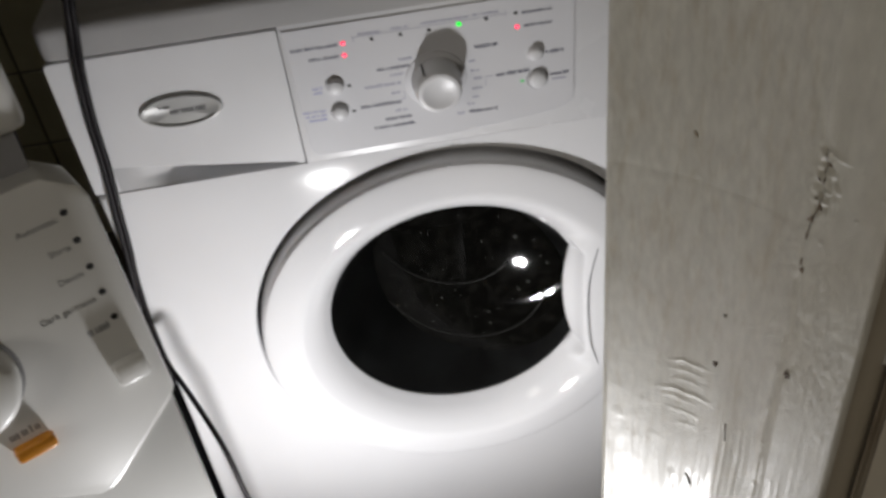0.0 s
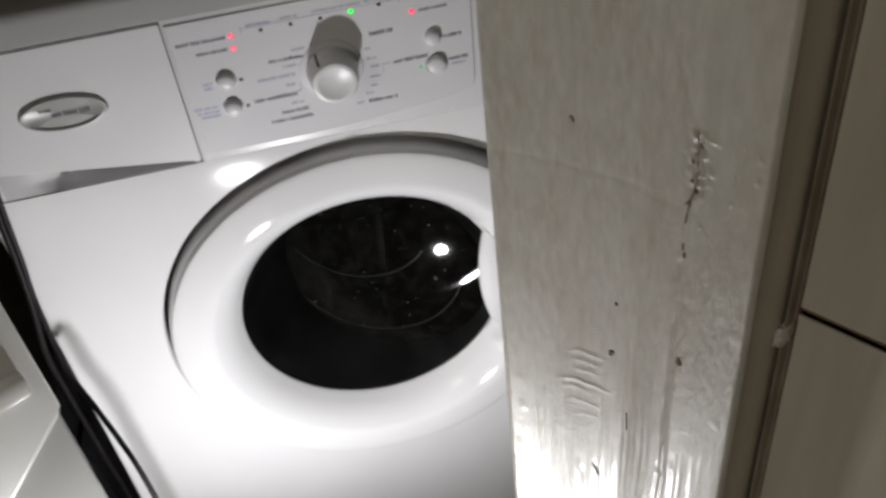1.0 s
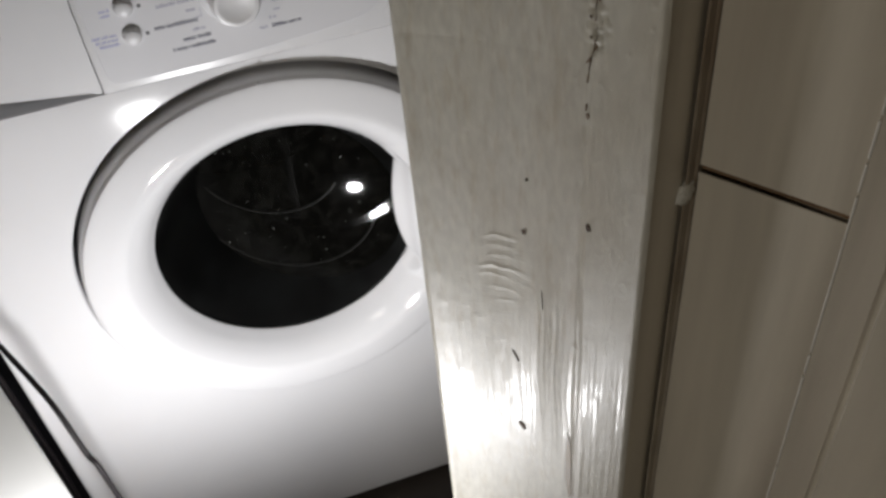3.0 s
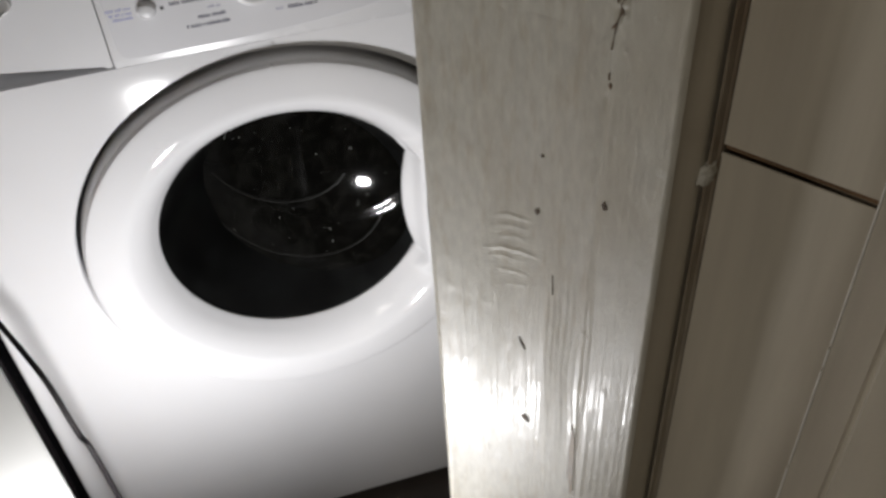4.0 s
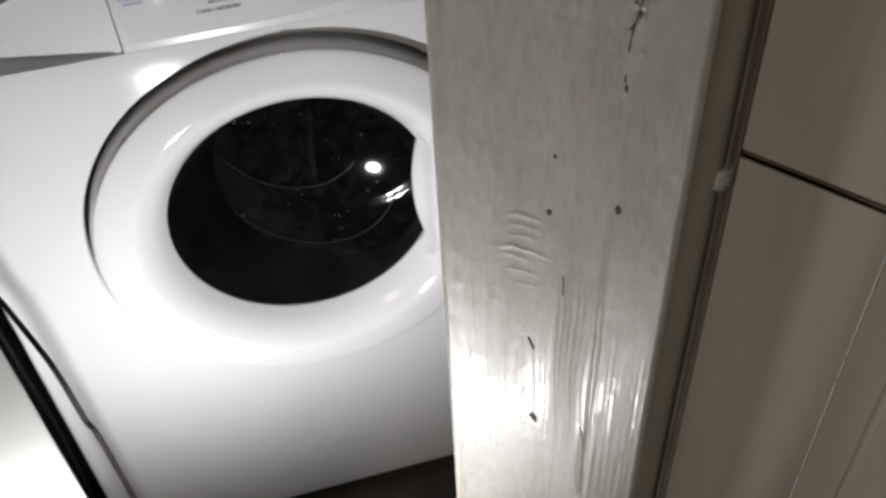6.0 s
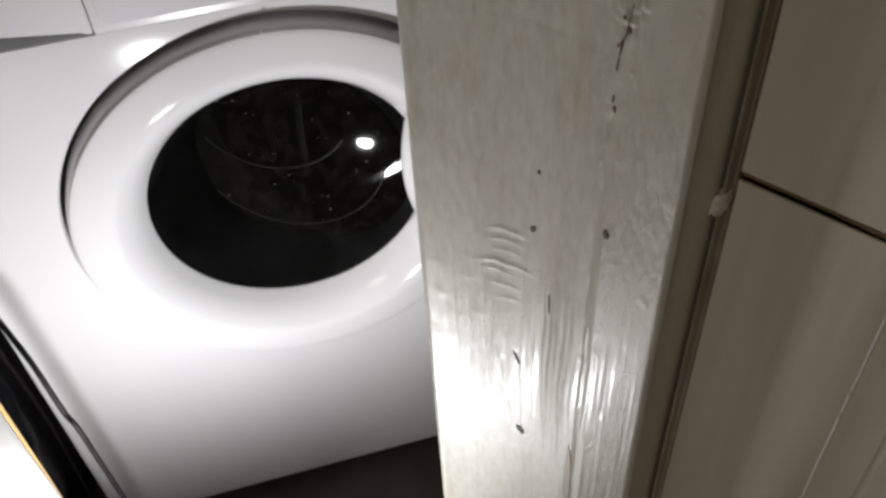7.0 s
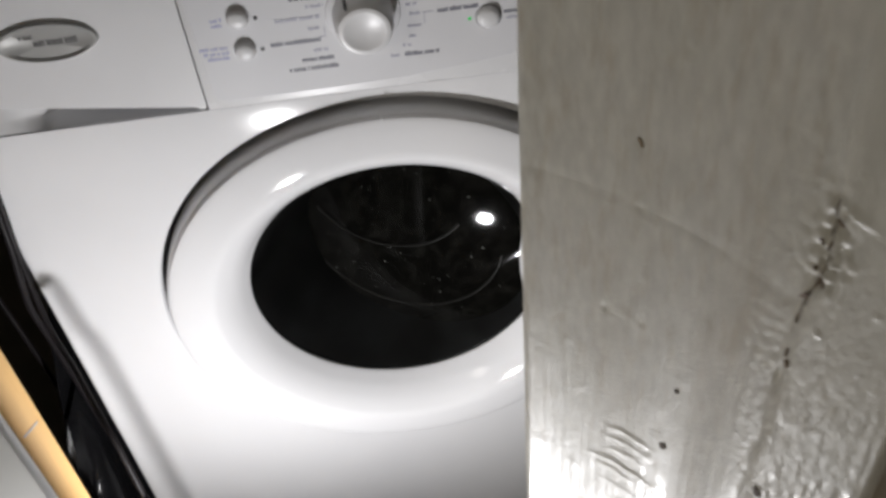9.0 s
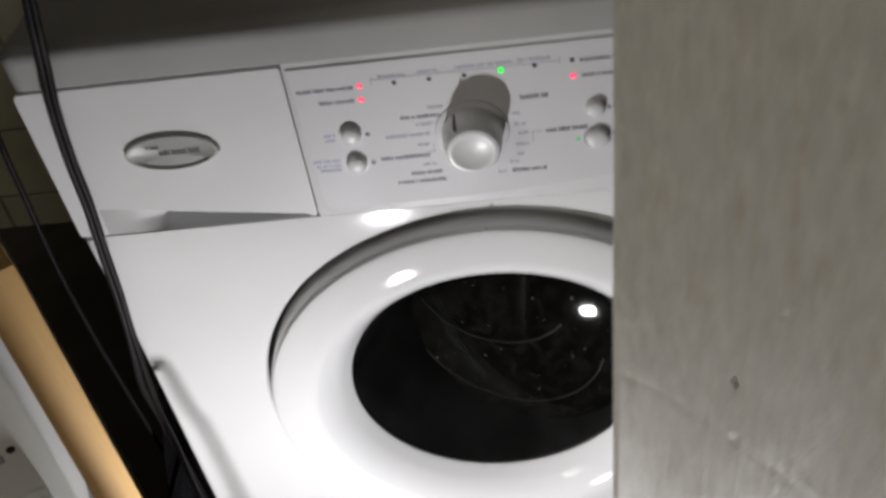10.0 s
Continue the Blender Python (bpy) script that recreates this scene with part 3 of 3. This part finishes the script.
for k, w in enumerate(WORDS):
    a, b = -0.016 + 0.00025 * k, 0.139 - 0.0178 * k
    dpart("indicator_dot", moved(lathe([(0, -0.0004), (0.0019, -0.0004), (0.0021, 0)], 16), a, FY, b), DARKDOT, fascia)
    if w:
        lettering(w, 0.0053, LETTER, "lettering", fascia, FM @ Matrix.Translation((a - 0.0045, FY - 0.0001, b - 0.0038)) @ Matrix.Rotation(radians(90), 4, "X"), "small grey printed word")
    else:
        dpart("print_line", bar(a - 0.017, a - 0.0045, b - 0.003, 0.0045, FY, 50), GREYPLASTIC, fascia, smooth=False)
dpart("program_knob", moved(lathe([(0, -0.018), (0.022, -0.018), (0.026, -0.015), (0.0285, -0.005), (0.029, 0)], 64), -0.101, FY, 0.068), DRYERF, fascia, "large round pale knob")
dpart("knob_ring", moved(lathe([(0.0295, -0.001), (0.031, -0.001), (0.0315, 0)], 64), -0.101, FY, 0.068), GREYPLASTIC, fascia)
dpart("button", moved(box(-0.0095, 0.0095, -0.007, 0.0, -0.008, 0.008, 0.002), -0.019, FY, 0.033), DRYERF, fascia, "square pale push button")
dpart("start_button", moved(box(-0.0115, 0.0115, -0.009, 0.0, -0.0045, 0.0045, 0.0025, 3), -0.084, FY, 0.016), ORANGE, fascia, "orange start button")
dpart("print_line", bar(-0.094, -0.077, 0.0255, 0.0045, FY, 51), GREYPLASTIC, fascia, smooth=False)

# ---- upright pine batten between the machines ----
batten = root("pine_batten", Matrix.Translation((0.011, -0.144, 0)) @ Matrix(((1, 0, 0.024, 0), (0, 1, 0.018, 0), (0, 0, 1, 0), (0, 0, 0, 1))).to_3x3().to_4x4() @ pose(0, 0, 0, 0, 0, 37), "raw yellow pine batten standing between the machines", "batten")
post = box(-0.0135, 0.0135, -0.0135, 0.0135, 0.0, 0.79, 0.0015)
part("post", post, WOOD, batten)
sc = box(-0.007, 0.007, -0.0141, -0.0130, -0.0007, 0.0007)
bmesh.ops.rotate(sc, verts=sc.verts, cent=(0, 0, 0), matrix=Matrix.Rotation(radians(-25), 3, "Y"))
part("scratch", moved(sc, 0.003, 0, 0.545), LID, batten, "pale scratch in the wood")
part("splinter", tube([(-0.0133, -0.0130, 0.640), (-0.0150, -0.0140, 0.634), (-0.0165, -0.0140, 0.628)], 0.0007, 5), WOOD, batten, "raised splinter")

# ---- black plastic bag in the gap ----
bag = bmesh.new()
bmesh.ops.create_icosphere(bag, subdivisions=4, radius=1.0)
for v in bag.verts:
    c = v.co
    k = 1 + 0.16 * noise.noise(c * 2.3) + 0.07 * noise.noise(c * 6.0)
    v.co = Vector((-0.043 + 0.032 * c.x * k, 0.13 + 0.17 * c.y * k, max(0.0, 0.19 + 0.22 * c.z * k)))
tagged(link("plastic_bag", bag, BAG), "crumpled black plastic bag stuffed in the gap", "bag")

# ---- cables hanging over the washer's corner ----
tagged(link("power_cable", tube([(0.1321, 0.4500, 1.6000), (0.0871, 0.1400, 1.2000), (0.0641, 0.0300, 1.0000), (0.0511, 0.0000, 0.9200), (0.0421, -0.0050, 0.8720), (0.0351, -0.0040, 0.8399), (0.0300, -0.0055, 0.8123), (0.0244, -0.0055, 0.7683), (0.0215, -0.0055, 0.7237), (0.0166, -0.0055, 0.6820), (0.0122, -0.0055, 0.6372), (0.0072, -0.0090, 0.5882), (0.0131, -0.0325, 0.5280), (0.0313, -0.0625, 0.5090), (0.0518, -0.1000, 0.4994), (0.0640, -0.1220, 0.4830), (0.0731, -0.1400, 0.4371), (0.0813, -0.1508, 0.3958), (0.0893, -0.1608, 0.1000), (0.0813, -0.1658, 0.0040)], 0.0025), CABLE), "thin black power cable lying over the machine's corner", "cable", "cables")
tagged(link("power_cable", tube([(0.1279, 0.4505, 1.6000), (0.0829, 0.1405, 1.2000), (0.0599, 0.0305, 1.0000), (0.0469, 0.0005, 0.9200), (0.0379, -0.0045, 0.8720), (0.0309, -0.0035, 0.8399), (0.0258, -0.0050, 0.8123), (0.0202, -0.0050, 0.7683), (0.0173, -0.0050, 0.7237), (0.0124, -0.0050, 0.6820), (0.0080, -0.0050, 0.6372), (0.0030, -0.0085, 0.5882), (-0.0075, -0.0060, 0.5300), (-0.0130, 0.0060, 0.4700), (-0.0150, 0.0150, 0.3600), (-0.0140, 0.0180, 0.2200), (-0.0200, 0.0100, 0.0040)], 0.0028), CABLE), "black power cable hanging down the machine's edge", "cable", "cables")
tagged(link("power_cable", tube([(-0.12, 0.20, 0.004), (-0.072, 0.085, 0.20), (-0.075, 0.08, 0.35), (-0.082, 0.08, 0.50), (-0.0825, 0.08, 0.60), (-0.078, 0.08, 0.68), (-0.075, 0.082, 0.74), (-0.085, 0.12, 0.80), (-0.12, 0.3, 0.86), (-0.2, 0.6, 0.95)], 0.0026), CABLE), "thin dark cable hanging in the gap", "cable", "cables")

# ---- painted door frame and panelled door ----
AX, AY = 0.3468, -0.3331
JM = Matrix(((0.480, -0.877, 0, AX), (-0.877, -0.480, 0, AY), (0, 0, 1, 0), (0, 0, 0, 1)))
# local axes of the frame: u along its face towards the camera, w out of the face
jamb = root("door_frame", JM, "old wooden door frame thick with chipped off-white gloss paint", "door frame", kind="structure")


def crack(z):
    return 0.1045 + 0.0042 * math.exp(-((z - 0.930) / 0.022) ** 2) + 0.0018 * noise.noise(Vector((0.3, 7.1, z * 14))) + 0.0008 * noise.noise(Vector((0.9, 2.1, z * 60)))


def face_shape(us, zs, base):
    bm = bmesh.new()
    grid = []
    for z in zs:
        slip = crack(z) - 0.1045
        row = [u + slip * math.exp(-((u - 0.1045) / 0.018) ** 2) for u in us]
        grid.append([bm.verts.new((u, base(u, z), z)) for u in row])
    for a, b in zip(grid, grid[1:]):
        for k in range(len(us) - 1):
            bm.faces.new((a[k], a[k + 1], b[k + 1], b[k]))
    return bm


def relief(u, z):
    """Brush marks, runs and lumps in the paint, and the open seam between the two boards."""
    s = max(0.0, min(1.0, (u - 0.072) / 0.032))
    w = -0.0115 * (1 - math.exp(-max(0.0, u) / 0.024)) + 0.0040 * s * s * (3 - 2 * s) + 0.0007 * max(0.0, (u - 0.1045) / 0.0345)
    right = max(0.0, min(1.0, (u - 0.104) / 0.003))
    w += (0.00007 + 0.00006 * right) * noise.noise(Vector((u * 420, 0.0, z * 14)))
    w += 0.00030 * noise.noise(Vector((u * 30, 3.0, z * 16)))
    w += 0.00010 * noise.noise(Vector((u * 110, 5.0, z * 75)))
    w += 0.0007 * max(0.0, noise.noise(Vector((u * 130, 9.0, z * 90))) - 0.25) ** 2
    # hanging runs low on the wide board
    runs = math.exp(-((u - 0.082) / 0.020) ** 4) * max(0.0, min(1.0, (0.785 - z) / 0.03))
    w += 0.00021 * runs * (0.5 - abs(noise.noise(Vector((u * 230 + 0.45 * noise.noise(Vector((u * 20, 2.0, z * 18))), 2.0, z * 4.0)))) * 2.2)
    # wrinkled skin on the narrow board, turning to streaks further down
    skin = right * math.exp(-((z - 0.858) / 0.046) ** 4)
    w += 0.00022 * skin * noise.noise(Vector((u * 400, 8.0, z * 120))) + 0.00012 * skin * noise.noise(Vector((u * 700, 8.5, z * 300)))
    w += 0.00007 * right * max(0.0, min(1.0, (0.83 - z) / 0.03)) * noise.noise(Vector((u * 330, 8.0, z * 12)))
    d = u - crack(z)
    # the seam: a thin ridge low down, a row of pits further up
    low = max(0.0, min(1.0, (0.868 - z) / 0.012)) * (0.3 + 0.7 * max(0.0, min(1.0, (0.768 - z) / 0.004)))
    w += 0.00080 * low * math.exp(-(d / 0.0009) ** 2) * (0.7 + 0.5 * noise.noise(Vector((1.5, 5.0, z * 60))))
    pit = max(0.0, noise.noise(Vector((1.0, 5.0, z * 70))) + 0.15) * (1 - low)
    w -= 0.0016 * pit * math.exp(-((d + 0.0012 * noise.noise(Vector((4.0, 1.0, z * 90)))) / 0.0013) ** 2)
    rise = max(0.0, min(1.0, (d + 0.003) / 0.008))
    w += 0.0018 * rise * rise * (3 - 2 * rise)
    # a thick smooth coat that ends in a curling lip
    lip = 0.9418 + 0.0065 * math.exp(-max(0.0, d) / 0.0028) + 0.0012 * noise.noise(Vector((u * 90, 2.0, 0.4)))
    cover = max(0.0, min(1.0, d / 0.0008)) * max(0.0, min(1.0, (z - lip) / 0.0012))
    fade = math.exp(-(max(0.0, d - 0.004) / 0.005) ** 2)
    w += 0.0008 * cover * fade + 0.0005 * cover * math.exp(-((z - lip - 0.001) / 0.0016) ** 2) * fade
    # grit along the seam
    grit = math.exp(-((d + 0.006) / 0.010) ** 2) * math.exp(-((z - 0.925) / 0.060) ** 4) * (1 - cover)
    w += 0.00022 * grit * noise.noise(Vector((u * 430, 6.0, z * 330)))
    w += 0.00016 * math.exp(-((d + 0.004) / 0.007) ** 2) * math.exp(-((z - 0.85) / 0.03) ** 4) * noise.noise(Vector((u * 480, 6.5, z * 330)))
    chip = math.exp(-((d - 0.001) / 0.0045) ** 2 - ((z - 0.930) / 0.014) ** 2)
    w += chip * 0.0026 * noise.noise(Vector((u * 420, 1.0, z * 300)))
    for uc, zc, half, high in ((0.054, 0.7885, 0.0095, 0.00042), (0.0530, 0.7815, 0.0085, 0.00028), (0.0540, 0.7745, 0.0080, 0.00026), (0.0525, 0.7655, 0.0150, 0.00050), (0.0480, 0.7580, 0.0085, 0.00028), (0.0530, 0.7500, 0.0090, 0.00024), (0.0560, 0.7420, 0.0070, 0.00018)):
        a = (u - uc) / half
        if abs(a) < 1.6:
            zl = zc + (0.36 * a - 0.16 * a * a) * half + 0.0012 * noise.noise(Vector((u * 160, 3.3, zc * 100)))
            w += high * math.exp(-((z - zl) / 0.0012) ** 2) * math.exp(-a ** 4)
    for bu, bz, br in ((0.1040, 0.742, 0.0018), (0.1130, 0.905, 0.0010), (0.1334, 0.945, 0.0012), (0.1335, 0.936, 0.0010), (0.1120, 0.918, 0.0016), (0.1155, 0.930, 0.0013), (0.1249, 0.922, 0.0008)):
        if abs(u - bu) < 0.006 and abs(z - bz) < 0.006:
            w += 0.0005 * math.exp(-((u - bu) / br) ** 2 - ((z - bz) / br) ** 2)
    gl = 0.8895 + 0.0185 * (u / 0.1036)
    if u < 0.112:
        w -= 0.00022 * math.exp(-((z - gl) / 0.0022) ** 2) * (0.6 + 0.6 * noise.noise(Vector((u * 60, 4.4, 0.0))))
    for pu, pz in ((0.0462, 0.921), (0.0484, 0.898), (0.053, 0.851), (0.063, 1.019), (0.059, 0.956), (0.0379, 0.846)):
        if abs(u - pu) < 0.008 and abs(z - pz) < 0.008:
            w -= 0.0004 * math.exp(-((u - pu) / 0.0016) ** 2 - ((z - pz) / 0.0022) ** 2)
    dx = u
    if dx < 0.006:
        w -= 0.004 * ((0.006 - dx) / 0.006) ** 2
    if u > 0.1367:
        w -= 0.0020 * ((u - 0.1367) / 0.0023) ** 2
    return w


US = [0.1045 * k / 190 for k in range(191)]
US2 = [0.1045 + 0.0345 * k / 72 for k in range(73)]
ZS = [0.0, 0.1, 0.2, 0.3, 0.4] + [0.45 + 0.70 * k / 880 for k in range(881)] + [1.3, 1.5, 1.8, 2.1]
part("board", face_shape(US, ZS, relief), PAINT, jamb)
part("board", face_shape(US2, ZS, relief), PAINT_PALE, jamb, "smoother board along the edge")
# plain wood behind the face
bk = bmesh.new()
sec = [(0.0, -0.0055), (-0.0005, -0.012), (-0.0005, -0.085), (0.1345, -0.085), (0.1384, -0.0075), (0.1355, -0.012), (0.115, -0.016), (0.06, -0.0165)]
fb = bk.faces.new([bk.verts.new((u, w, 0.0)) for u, w in sec])
exb = bmesh.ops.extrude_face_region(bk, geom=[fb])
bmesh.ops.translate(bk, verts=[g for g in exb["geom"] if isinstance(g, bmesh.types.BMVert)], vec=(0, 0, 2.1))
part("jamb_core", bk, PAINT2, jamb, smooth=False)


def speck(u, z, ru, rz, mat, name, label, seed, tilt=0.0):
    rnd = random.Random(seed)
    bm = bmesh.new()
    vs = []
    for k in range(9):
        a = 2 * math.pi * k / 9
        s = rnd.uniform(0.7, 1.2)
        p, q = ru * s * math.cos(a), rz * s * math.sin(a)
        vs.append((u + p * math.cos(tilt) - q * math.sin(tilt), z + p * math.sin(tilt) + q * math.cos(tilt)))
    top = [bm.verts.new((a, relief(a, b) + 0.0005, b)) for a, b in vs]
    low = [bm.verts.new((a, relief(a, b) - 0.0015, b)) for a, b in vs]
    bm.faces.new(top)
    for k in range(9):
        bm.faces.new((top[k], low[k], low[(k + 1) % 9], top[(k + 1) % 9]))
    part(name, bm, mat, jamb, label)


speck(.069, .7988, .0016, .0017, GAPBROWN, "nail_head", "dark nail head", 1)
speck(.071, .8326, .0007, .0010, GAPBROWN, "nail_head", "small dark nail head", 2)
speck(.064, .6352, .0030, .0033, GAPBROWN, "hole", "ragged dark hole in the paint", 3, 0.4)
speck(.0605, .700, .0009, .0045, GAPBROWN, "scratch", "dark scratch in the paint", 4, 0.5)
rnd = random.Random(8)
for k in range(9):
    z = rnd.choice([rnd.uniform(.916, .944), rnd.uniform(.88, .95)])
    speck(crack(z) + rnd.uniform(-.003, .0035), z, rnd.uniform(.0003, .0011), rnd.uniform(.0005, .0020), JOINTM, "paint_chip", "dark chip along the open seam", 40 + k, rnd.uniform(-0.8, 0.8))
speck(.0462, .921, .0007, .0016, RUST, "dent", "small brown dent", 31, 0.6)
speck(.1015, .630, .0028, .034, RUST, "rust_stain", "brown rust stain running down the seam", 32)
speck(.0800, .7580, .00016, .0065, GAPBROWN, "scratch", "hair-thin dark scratch", 6, 0.05)
speck(.1098, .8286, .0014, .0022, GAPBROWN, "paint_drip", "grimy paint blister", 33, 0.4)
cr = bmesh.new()
rows_ = []
for k in range(40):
    z = 0.902 + 0.0011 * k
    u = crack(z) + 0.0006 * noise.noise(Vector((7.0, 1.0, z * 120)))
    wide = 1 + 4.5 * math.exp(-((z - 0.918) / 0.030) ** 2) * max(0.0, noise.noise(Vector((5.0, 2.0, z * 60))) + 0.25)
    h = 0.00030 * wide * (0.3 + abs(noise.noise(Vector((3.0, 1.0, z * 130)))) * 1.8)
    rows_.append([cr.verts.new((u + du, relief(u + du, z) + dw, z)) for du, dw in ((-h, -0.0004), (-h * 0.5, 0.0003), (h * 0.5, 0.0003), (h, -0.0004))])
for a, b in zip(rows_, rows_[1:]):
    for k in range(3):
        cr.faces.new((a[k], a[k + 1], b[k + 1], b[k]))
part("open_seam", cr, SEAMM, jamb, "dark open seam between the boards")

# the door that hangs on the frame: stile, moulding and two boards in a recess
pdoor = root("panelled_door", JM, "old panelled wooden door in dull cream gloss paint", "door", kind="structure")


def prism(section, z0, z1):
    bm = bmesh.new()
    f = bm.faces.new([bm.verts.new((u, w, z0)) for u, w in section])
    ex = bmesh.ops.extrude_face_region(bm, geom=[f])
    bmesh.ops.translate(bm, verts=[g for g in ex["geom"] if isinstance(g, bmesh.types.BMVert)], vec=(0, 0, z1 - z0))
    return bm


part("bead", prism([(.1366, -.060), (.1388, -.0325), (.1395, -.0330), (.1392, -.0385), (.1400, -.0396), (.1400, -.060)], 0, 2.1), BEADM, pdoor, "brown-stained bead", smooth=False)
part("plank", prism([(.1403, -.075), (.1403, -.0405), (.2042, -.0478), (.2042, -.075)], 0.8566, 2.1), PAINT2, pdoor, smooth=False)
part("plank", prism([(.1403, -.075), (.1403, -.0405), (.2042, -.0478), (.2042, -.075)], 0.0, 0.8529), PAINT2, pdoor, smooth=False)
part("joint", prism([(.1404, -.074), (.1404, -.0428), (.2043, -.0501), (.2043, -.074)], 0.8524, 0.8570), JOINTM, pdoor, "brown grimy joint", smooth=False)
part("joint_lip", prism([(.1404, -.0440), (.1404, -.0398), (.1412, -.0396), (.2042, -.0470), (.2042, -.0490)], 0.8507, 0.8529), PAINT2, pdoor, "raised lip of old paint", smooth=False)
part("stile", prism([(.2048, -.08), (.2048, -.0395), (.2056, -.0386), (.222, -.0386), (.2229, -.0400), (.2250, -.0400), (.2258, -.0386), (.36, -.0392), (.36, -.08)], 0, 2.1), PAINT2, pdoor, smooth=False)
# thin pale strips paint the broken highlight on the stile's edge
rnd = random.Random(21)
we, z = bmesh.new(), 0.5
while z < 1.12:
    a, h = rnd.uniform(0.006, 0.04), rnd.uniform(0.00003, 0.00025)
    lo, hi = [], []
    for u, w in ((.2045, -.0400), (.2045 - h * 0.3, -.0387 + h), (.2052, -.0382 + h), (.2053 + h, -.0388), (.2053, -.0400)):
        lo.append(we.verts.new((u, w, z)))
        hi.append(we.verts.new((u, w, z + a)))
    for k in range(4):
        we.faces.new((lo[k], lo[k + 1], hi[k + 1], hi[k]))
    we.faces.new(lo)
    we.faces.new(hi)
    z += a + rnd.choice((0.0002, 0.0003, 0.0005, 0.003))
part("edge_glint", we, GLINTM, pdoor, "pale broken strip that paints a glint on the stile edge", smooth=False)
part("backing", box(.36, 1.3, -.10, -.04, 0, 2.1), PAINT2, pdoor, smooth=False)
nb = bmesh.new()
bmesh.ops.create_icosphere(nb, subdivisions=3, radius=1.0)
for v in nb.verts:
    c = v.co
    k = 1 + 0.45 * noise.noise(c * 2.1) + 0.2 * noise.noise(c * 5)
    v.co = Vector((.1385 + .0026 * c.x * k, -.034 + .005 * c.y * k, .8440 + .0060 * c.z * k))
part("paint_lump", nb, PAINT, pdoor, "broken lump of old paint")

# ---- wall tiles behind the gap ----
tm = box(-0.073, 0.073, -0.004, 0.0, -0.073, 0.073, 0.0015, 1)
tob = link("tile", tm, TILE, False)
tob.parent = wall_back
tob.location = (-0.9, 0.92, 0.6)
for i in range(8):
    for j in range(9):
        if i or j:
            o = bpy.data.objects.new("tile", tob.data)
            scene.collection.objects.link(o)
            o.parent = wall_back
            o.location = (-0.9 + 0.15 * i, 0.92, 0.6 + 0.15 * (j - 4))
